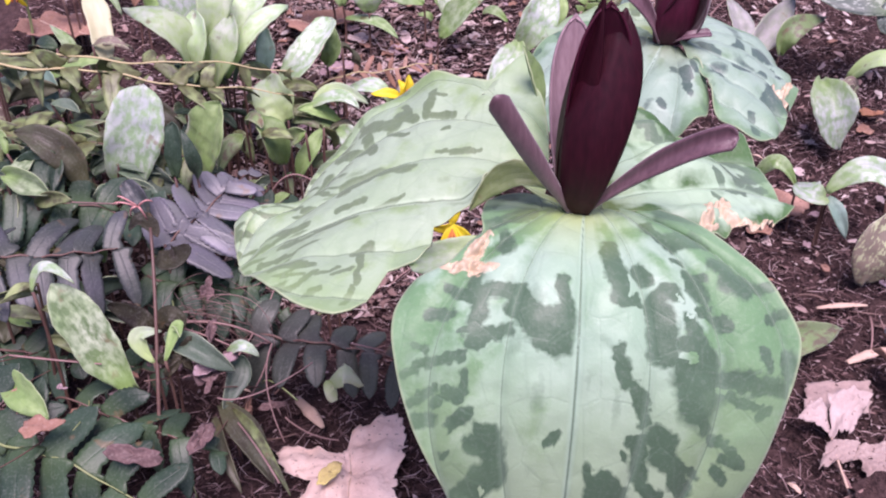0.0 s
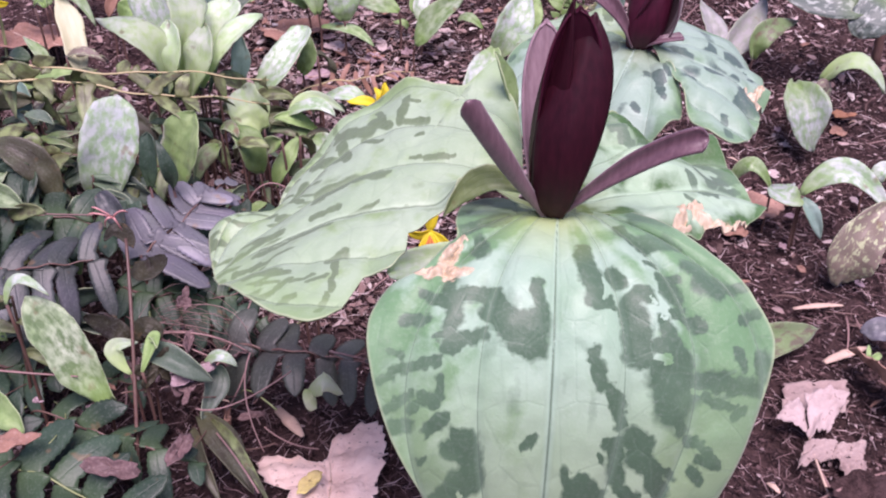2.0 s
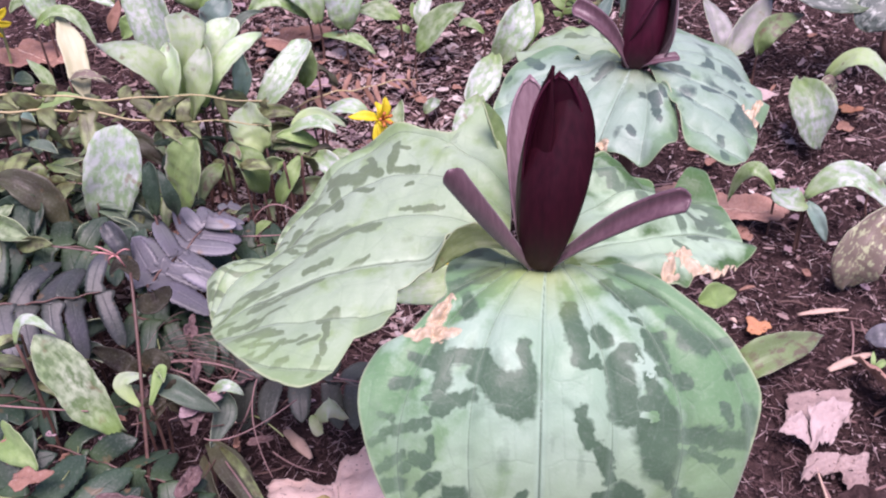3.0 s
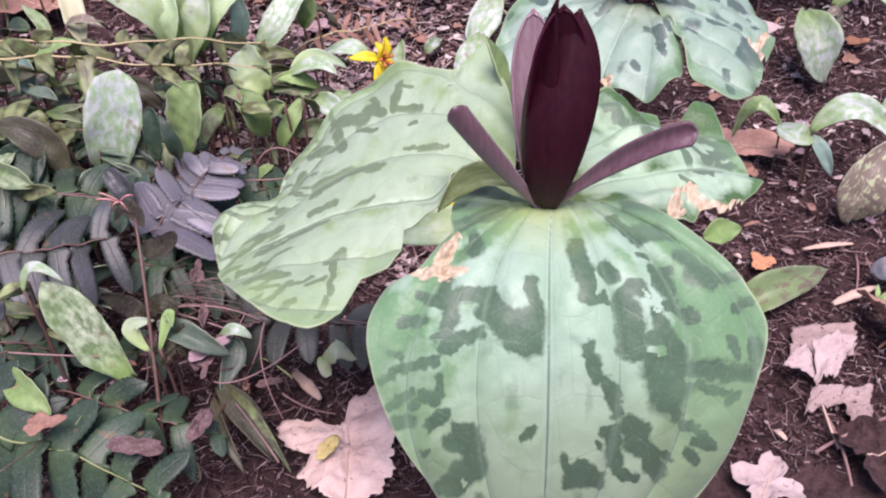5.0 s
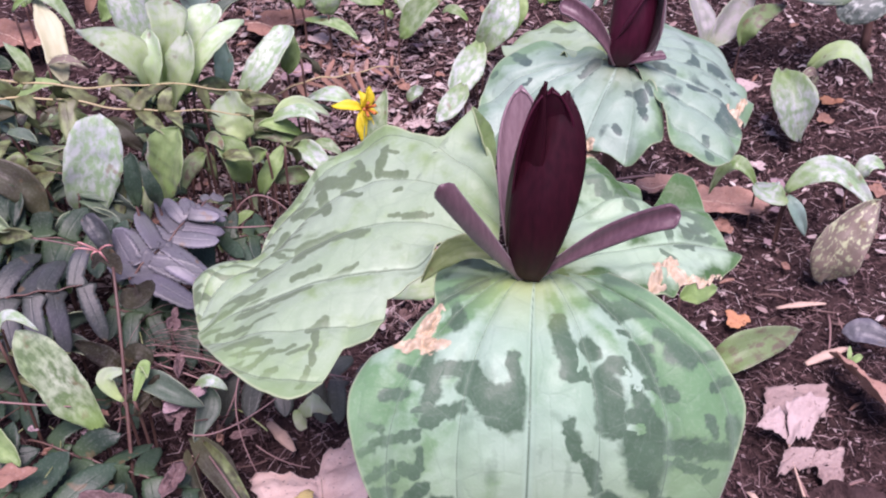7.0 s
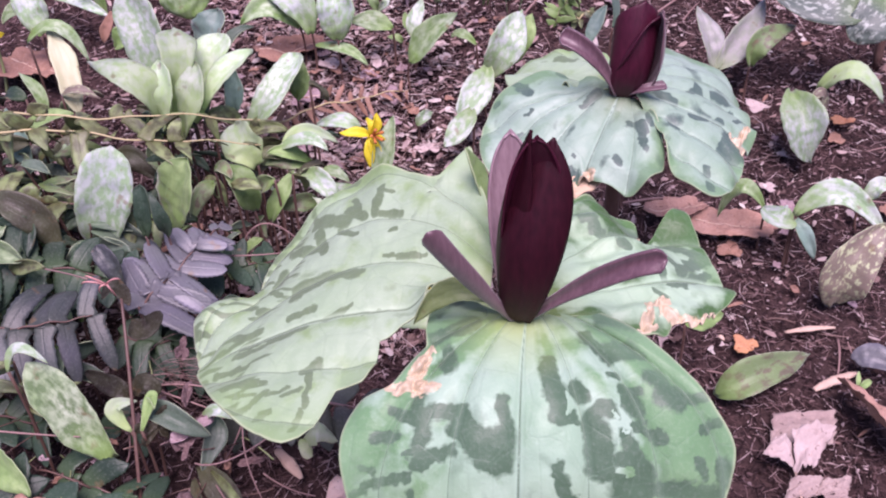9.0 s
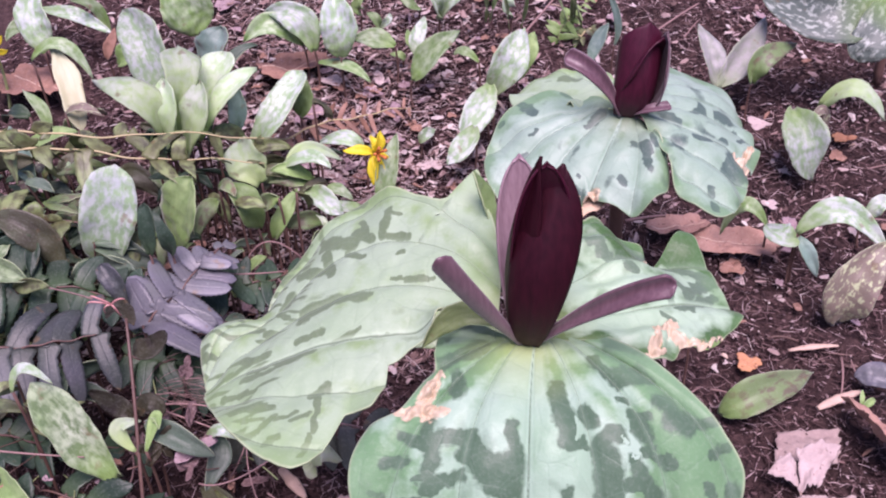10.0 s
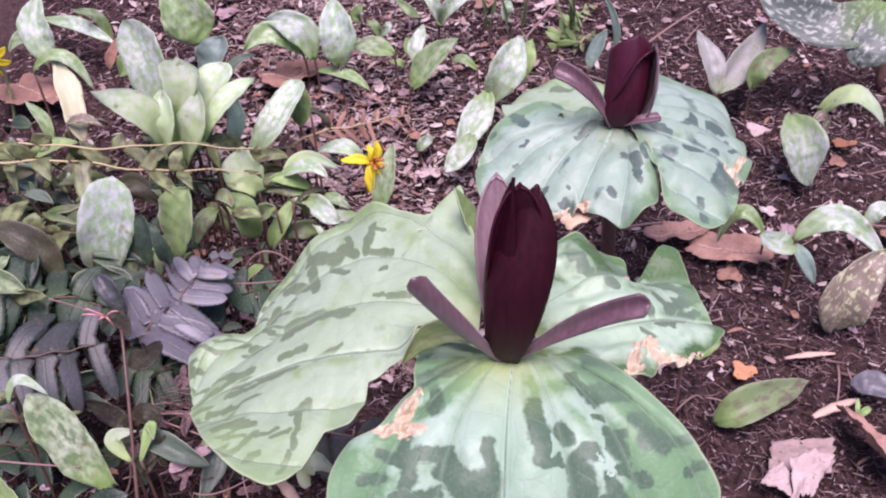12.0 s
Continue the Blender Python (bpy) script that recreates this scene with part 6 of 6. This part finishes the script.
def folded_leaf(label, at, outline, mat, seed, tilt=(0, 0, 0), bulge=0.35, fold=0.3, stalk=None, crumple=1.3):
    """A dry lobed leaf creased along its midrib, one flap arched, its far end folded over; sizes in centimetres."""
    rings, spokes, verts = 26, 120, []
    turn = Euler(tuple(radians(v) for v in tilt)).to_matrix()

    def spot(rho, ang):
        r = catmull(outline, ang) * rho * (1 + rho * (0.16 * wobble((math.cos(radians(ang)), math.sin(radians(ang)), seed), 4.0) + 0.12 * wobble((math.cos(radians(ang)), math.sin(radians(ang)), seed), 12.0)))
        x, y = r * math.cos(radians(ang)), r * math.sin(radians(ang))
        z = bulge * (math.exp(-((x + 0.9) / 0.55) ** 2) - 0.6 * math.exp(-((x + 0.15 + 0.1 * y) / 0.16) ** 2)) * smooth_step(1.0 - y, 0.0, 0.8)
        z += 0.12 * max(0.0, x) + fold * (smooth_step(y, 0.45, 0.8) - 1.8 * smooth_step(y, 0.8, 2.0))
        z -= 0.35 * smooth_step(-x, 1.5, 2.1)
        z += crumple * (0.16 * wobble((x, y, seed), 0.9) + 0.12 * wobble((x, y, seed), 2.2, 3) + 0.05 * wobble((x, y, seed), 5.0, 5))
        return np.array(turn @ Vector((x, y, z))) / 100

    for i in range(rings):
        for j in range(spokes):
            verts.append(spot(i / (rings - 1), -180 + 360 * j / spokes))
    low = min(v[2] for v in verts)
    base = np.array(at)
    base[2] = ground_height(at[0], at[1]) - low + 0.0012
    e = thing("dead_leaf", foot(at), label, "dead leaf", "dead leaves")
    link_mesh("leaf", [base + v for v in verts], grid_faces(rings, spokes, True), mat, e, thick=0.0005)
    rib = [base + spot(k / 9, -91.0) for k in range(9, 0, -1)] + [base + spot(k / 9, 97.0) for k in range(0, 6)]
    tube("midrib", np.array(rib) + (0, 0, 0.0003), 0.0005, 0.0002, CHIP, e, sides=6)
    if stalk:
        tube("stalk", bezier(rib[0], (rib[0] + np.array(stalk)) / 2 + (0, 0, 0.004), stalk, np.linspace(0, 1, 10)), 0.0006, 0.0009, CHIP, e, sides=6)
    return e


folded_leaf("large dry pinkish-beige lobed leaf lying on soil", (-0.0410, 0.2915, 0.007), [(-173, 1.7), (-151, 2.6), (-117, 2.8), (-87, 3.2), (-61, 2.9), (-32, 2.4), (-8, 2.0), (15, 2.3), (36, 3.1), (50, 3.5), (58, 4.2), (68, 3.7), (80, 3.3), (91, 3.0), (99, 1.7), (112, 1.4), (127, 1.6), (135, 2.8), (145, 3.7), (156, 3.9), (166, 3.4), (177, 2.6)], DEAD_SALMON, 7, bulge=0.25, fold=0.15)

def flap(parent, name, corners, mat, seed, bulge=0.002, rough=0.0019, label=""):
    """A crumpled piece of dry leaf between four corners, arched by bulge, with a gnawed outline."""
    a, b, c, d = (np.array(v) for v in corners)
    n, verts = 22, []
    size = np.linalg.norm(c - a)
    for i in range(n):
        for j in range(n):
            x, y = i / (n - 1), j / (n - 1)
            rim = max(abs(2 * x - 1), abs(2 * y - 1)) ** 4
            x += 0.10 * rim * wobble((5 * x, 5 * y, seed), 1.0) + 0.02 * rim * wobble((19 * x, 19 * y, seed), 1.0, 2)
            y += 0.12 * rim * wobble((5 * y, 5 * x, seed), 1.0, 4) + 0.025 * rim * wobble((19 * y, 19 * x, seed), 1.0, 7)
            p = (a * (1 - x) + b * x) * (1 - y) + (d * (1 - x) + c * x) * y
            lift = bulge * math.sin(math.pi * min(1.0, max(0.0, x))) + rough * (wobble((3 * x, 3 * y, seed), 1.0) + 0.6 * wobble((8 * x, 6 * y, seed), 1.0, 3) + 0.35 * wobble((18 * x, 14 * y, seed), 1.0, 5))
            verts.append(p + (0.0, 0.0, lift) + 0.012 * size * rim * np.array((wobble((9 * x, 9 * y, seed), 1.0, 6), wobble((9 * x, 9 * y, seed), 1.0, 8), 0.0)))
    return link_mesh(name, verts, grid_faces(n, n), mat, parent, label, thick=0.0005)


dry = thing("dead_leaf", foot((0.1892, 0.3281, 0.0100)), "dry pinkish lobed leaf, creased and folded over", "dead leaf", "dead leaves")
flap(dry, "flap", ((0.1754, 0.3357, 0.0040), (0.2052, 0.3318, 0.0060), (0.2125, 0.3506, 0.0090), (0.1820, 0.3528, 0.0060)), DEAD_WEATHERED, 1.0, 0.001, label="mauve-brown far half of the leaf")
flap(dry, "flap", ((0.1808, 0.3145, 0.0060), (0.1903, 0.3153, 0.0100), (0.2051, 0.3336, 0.0170), (0.1820, 0.3308, 0.0200)), DEAD_PINK, 2.0, 0.003)
flap(dry, "flap", ((0.1655, 0.3218, 0.0110), (0.1816, 0.3169, 0.0060), (0.1818, 0.3277, 0.0130), (0.1736, 0.3273, 0.0180)), DEAD_PINK, 3.0, 0.003)
tube("stalk", bezier((0.1808, 0.3143, 0.0070), (0.1774, 0.2956, 0.0080), (0.1794, 0.2780, 0.0030), np.linspace(0, 1, 12)), 0.0005, 0.0007, CHIP, dry, sides=6)
lower = thing("dead_leaf", foot((0.1881, 0.3059, 0.0050)), "dry mauve crumpled leaf beneath another", "dead leaf", "dead leaves")
flap(lower, "flap", ((0.1705, 0.2986, 0.0020), (0.1861, 0.3007, 0.0060), (0.1911, 0.3083, 0.0100), (0.1762, 0.3086, 0.0100)), DEAD_WEATHERED, 4.0, 0.002)
flap(lower, "flap", ((0.1856, 0.3008, 0.0060), (0.2005, 0.3000, 0.0070), (0.2055, 0.3089, 0.0090), (0.1909, 0.3079, 0.0080)), DEAD_WEATHERED, 5.0, 0.001)
scrap = thing("dead_leaf", foot((0.1954, 0.2953, 0.0030)), "small weathered mauve-brown leaf on soil", "dead leaf", "dead leaves")
flap(scrap, "flap", ((0.1902, 0.2876, 0.0020), (0.1985, 0.2895, 0.0030), (0.2024, 0.2997, 0.0060), (0.1895, 0.3005, 0.0060)), DEAD_WEATHERED, 6.0, 0.002)
dead_leaf("dry reddish-brown long leaf lying on soil", (0.1904, 0.4822, 0.0296), 0.0135, -15, DEAD_RUST, 4, lobes=2, depth=0.2, stretch_by=2.0, curl=0.4, tilt=(15, 0))
dead_leaf("dry reddish-brown leaf lying on soil", (0.1598, 0.4940, 0.0353), 0.012, 10, DEAD_RUST, 5, lobes=2, depth=0.2, stretch_by=1.6, curl=0.4)
dead_leaf("small orange dry leaf on soil", (0.1792, 0.3996, 0.0092), 0.0072, 0, DEAD_ORANGE, 6, lobes=3, depth=0.3, curl=0.4, tilt=(10, 0))
dead_leaf("small orange-brown scrap on soil", (0.2875, 0.5760, 0.0449), 0.0065, 0, DEAD_ORANGE, 7, lobes=3, depth=0.3, stretch_by=1.4)
dead_leaf("dry tan leaf hanging under the trillium leaf", (0.0828, 0.3747, 0.1366), 0.0062, 35, DEAD_TAN, 8, lobes=2, depth=0.1, stretch_by=2.2, curl=0.4, tilt=(35, -20))
dead_leaf("dry mauve-brown leaf on soil", (-0.0864, 0.6271, 0.0876), 0.021, 20, DEAD_BROWN, 9, lobes=3, depth=0.3, stretch_by=1.3)
dead_leaf("dry brown leaf under other plants", (-0.2607, 0.6161, 0.0876), 0.024, -30, DEAD_BROWN, 10, lobes=3, depth=0.3, stretch_by=1.4)
dead_leaf("dry pinkish leaf edge on soil", (0.1409, 0.2581, 0.0059), 0.016, 60, DEAD_PINK, 11, lobes=4)
dead_leaf("dry orange-brown leaf on its edge", (0.2274, 0.3379, 0.0107), 0.018, 110, DEAD_RUST, 12, lobes=3, depth=0.3, stretch_by=1.7, tilt=(40, 0))
dead_leaf("reddish dry leaf caught in the fern", (-0.1602, 0.2716, 0.0551), 0.0065, 10, DEAD_BROWN, 13, lobes=3, depth=0.5, stretch_by=1.5, curl=0.5)
dead_leaf("withered purple-brown leaf caught among stems", (-0.1147, 0.3128, 0.0502), 0.0072, 40, DUSKY_ROUND, 14, lobes=5, depth=0.7, stretch_by=1.6, curl=1.5, tilt=(30, 10))
dead_leaf("withered mauve leaf hanging in the fern", (-0.0988, 0.2742, 0.0448), 0.005, 80, DEAD_SHRIVELLED, 15, lobes=2, depth=0.3, stretch_by=2.2, curl=1.1, tilt=(30, 10))
dead_leaf("withered mauve leaf scrap", (-0.1226, 0.2639, 0.0450), 0.005, 0, DEAD_SHRIVELLED, 16, lobes=2, depth=0.3, stretch_by=2.2, curl=1.1, tilt=(30, 10))
rng = np.random.default_rng(77)
for k in range(34):
    x, y, h = rng.normal(-0.115, 0.032), rng.normal(0.315, 0.03), rng.uniform(0.008, 0.055)
    if y < 0.262:
        continue
    dead_leaf("shrivelled purple-brown leaf scrap caught in the fern", (x, y, ground_height(x, y) + h), rng.uniform(0.002, 0.0055), rng.uniform(0, 360), (DEAD_SHRIVELLED, DEAD_MAUVE, DEAD_SHRIVELLED, DEAD_BROWN)[k % 4], 500 + k, lobes=int(rng.integers(2, 5)), depth=0.5, stretch_by=rng.uniform(1, 2.5), curl=0.9, tilt=(rng.normal(25, 25), rng.normal(0, 20)))
for k in range(40):
    p = np.array((-0.1212, 0.3475, 0.0514)) + rng.normal(0, 0.006, 3)
    q = np.array((-0.0886, 0.3577, 0.0221)) + rng.normal(0, 0.010, 3)
    m = (p + q) / 2 + rng.normal(0, 0.017, 3) + (0, 0, 0.008)
    stem_thing("fine dry root fibre tangled under the ferns", bezier(p, m, q, np.linspace(0, 1, 14)), rng.uniform(0.00008, 0.00018), TWIG if k % 3 else STALK, name="dry_stem", group="tangled stems")
dead_leaf("small dry pinkish scrap", (0.2229, 0.5187, 0.0325), 0.006, 40, DEAD_PINK, 17, lobes=3)
dead_leaf("dry tan scrap beside the trillium leaf", (0.2261, 0.5708, 0.0606), 0.009, 0, DEAD_PINK, 18, lobes=3, curl=0.6)
dead_leaf("black decayed leaf on soil", (0.1949, 0.2709, 0.0039), 0.02, 20, SOIL, 19, lobes=3, curl=0.5)
dead_leaf("small dry mauve scrap", (-0.0689, 0.5892, 0.0719), 0.011, 0, DEAD_MAUVE, 20, lobes=4)
dead_leaf("dry pinkish scrap among stems", (-0.0957, 0.5905, 0.0723), 0.009, 0, DEAD_PINK, 21, lobes=4)
rng = np.random.default_rng(21)
for k in range(210):
    x, y = rng.uniform(-0.16, 0.33), rng.uniform(0.42, 0.76)
    if (x > 0.08 and rng.random() < 0.6) or (-0.04 < x < 0.03 and y < 0.48):
        continue
    m = (DEAD_BROWN, DEAD_MAUVE, DEAD_PINK, DEAD_BROWN, DEAD_MAUVE)[k % 5]
    dead_leaf("dry leaf scrap on the soil", (x, y, ground_height(x, y) + 0.002), 0.002 + 0.006 * rng.random() ** 2, rng.uniform(0, 360), m, 40 + k, lobes=int(rng.integers(2, 5)), depth=0.35, stretch_by=rng.uniform(1, 1.8), curl=0.5, tilt=(rng.normal(0, 12), 0))


for k in range(150):
    x, y = rng.normal(-0.03, 0.05), rng.uniform(0.44, 0.66)
    m = (DEAD_MAUVE, DEAD_BROWN, DEAD_PINK, DEAD_BROWN, DEAD_MAUVE)[k % 5]
    dead_leaf("dry leaf scrap in the litter", (x, y, ground_height(x, y) + 0.002), 0.0016 + 0.0036 * rng.random() ** 2, rng.uniform(0, 360), m, 300 + k, lobes=int(rng.integers(2, 5)), depth=0.35, stretch_by=rng.uniform(1, 2.2), curl=0.6, tilt=(rng.normal(0, 18), 0))


def chip(label, a, b, wide, mat=CHIP):
    """A slender dry husk or chip of wood, pointed at both ends."""
    a, b = np.array(a), np.array(b)
    e = thing("wood_chip", a, label, "wood chip", "chips on the soil")
    s = np.linspace(0, 1, 12)
    mid = bezier(a, (a + b) / 2 + (0, 0, 0.002), b, s)
    t = unit(b - a)
    side = unit(np.cross(t, (0, 0, 1)))
    up = np.cross(side, t)
    verts = []
    for i in range(12):
        w = wide / 2 * max(0.12, math.sin(math.pi * (0.08 + 0.86 * s[i]))) ** 0.6 * (1 + 0.35 * wobble(a + s[i], 900))
        for j in range(8):
            q = 2 * math.pi * j / 8
            verts.append(mid[i] + side * w * math.cos(q) + up * 0.45 * w * math.sin(q))
    link_mesh("husk", verts, grid_faces(12, 8, True) + [tuple(range(8))[::-1], tuple(range(88, 96))], mat, e)
    return e


chip("pale pinkish seed husk on soil", (-0.0718, 0.3430, 0.0042), (-0.0571, 0.3243, 0.0037), 0.0065)
chip("pale slender chip on soil", (0.2085, 0.3696, 0.0051), (0.2356, 0.3805, 0.0056), 0.0058)
chip("pale narrow chip on soil", (0.2049, 0.4100, 0.0094), (0.2335, 0.4122, 0.0095), 0.0042)
stem_thing("thin pale stalk lying on soil", bezier((0.2335, 0.4063, 0.006), (0.2300, 0.3930, 0.010), (0.2245, 0.3798, 0.005), np.linspace(0, 1, 10)), 0.0007, TWIG, name="twig", category="twig", group="twigs")
lily("tiny green seedling on bare soil", (((0.2314, 0.3682, 0.004), (0.2345, 0.3695, 0.010), (0.2400, 0.3730, 0.006), 0.0042), LILY_GREEN), (((0.2314, 0.3682, 0.004), (0.2310, 0.3720, 0.010), (0.2330, 0.3760, 0.011), 0.0030), LILY_GREEN), stalk=False)
chip("tiny white chip on soil", (0.1671, 0.4093, 0.0092), (0.1702, 0.4063, 0.0084), 0.003)
chip("small tan chip on soil", (0.1547, 0.2914, 0.0019), (0.1585, 0.2851, 0.0020), 0.003)
for k in range(44):
    x, y = rng.uniform(-0.12, 0.36), rng.uniform(0.30, 0.74)
    a, n = rng.uniform(0, 6.28), rng.uniform(0.004, 0.011)
    q = (x + n * math.cos(a), y + n * math.sin(a))
    chip("small chip of bark on the soil", (x, y, ground_height(x, y) + 0.001), (*q, ground_height(*q) + 0.001), rng.uniform(0.0012, 0.0028), (DEAD_MAUVE, CHIP, DEAD_BROWN, DEAD_PINK)[k % 4])
for k, (p, q) in enumerate((((0.1788, 0.3039, 0.0031), (0.1779, 0.2578, 0.0029)), ((0.1679, 0.2759, 0.0040), (0.2088, 0.2924, 0.0059)), ((0.1278, 0.5009, 0.0383), (0.1765, 0.5057, 0.0349)), ((0.1548, 0.4939, 0.0335), (0.1800, 0.5137, 0.0365)), ((0.1696, 0.6675, 0.0843), (0.2142, 0.7040, 0.0938)), ((0.0769, 0.6500, 0.0981), (0.1014, 0.6770, 0.1135)))):
    p, q = np.array(p), np.array(q)
    stem_thing("thin dry twig lying on soil", bezier(p, (p + q) / 2 + (0.004, 0.003, 0.003), q, np.linspace(0, 1, 12)), 0.0009, TWIG, name="twig", category="twig", group="twigs")
for k in range(26):
    x, y = rng.uniform(-0.1, 0.36), rng.uniform(0.30, 0.74)
    a, n = rng.uniform(0, 6.28), rng.uniform(0.012, 0.035)
    p, q = np.array((x, y, ground_height(x, y) + 0.002)), np.array((x + n * math.cos(a), y + n * math.sin(a), 0))
    q[2] = ground_height(q[0], q[1]) + 0.003
    stem_thing("thin dry twig lying on soil", bezier(p, (p + q) / 2 + (0.002 * math.sin(k), 0.002, 0.003), q, np.linspace(0, 1, 10)), 0.0006, TWIG if k % 2 else STALK, name="twig", category="twig", group="twigs")
for spec in (((0.0676, 0.6600, 0.0975), (0.0645, 0.6426, 0.1169), (0.0608, 0.6343, 0.1387), 0.0035), ((0.0758, 0.6604, 0.0970), (0.0771, 0.6436, 0.1160), (0.0780, 0.6350, 0.1377), 0.0031), ((0.1126, 0.6678, 0.0932), (0.1119, 0.6487, 0.1120), (0.1098, 0.6398, 0.1346), 0.0036), ((0.1206, 0.6686, 0.0916), (0.1160, 0.6497, 0.1119), (0.1051, 0.6389, 0.1351), 0.0036), ((0.1095, 0.6700, 0.0945), (0.1056, 0.6454, 0.1126), (0.0961, 0.6371, 0.1362), 0.0032)):
    lily("narrow green grass blade", (spec, LILY_GREEN), group="grass blades", stalk=False, category="grass", name="grass_blade")
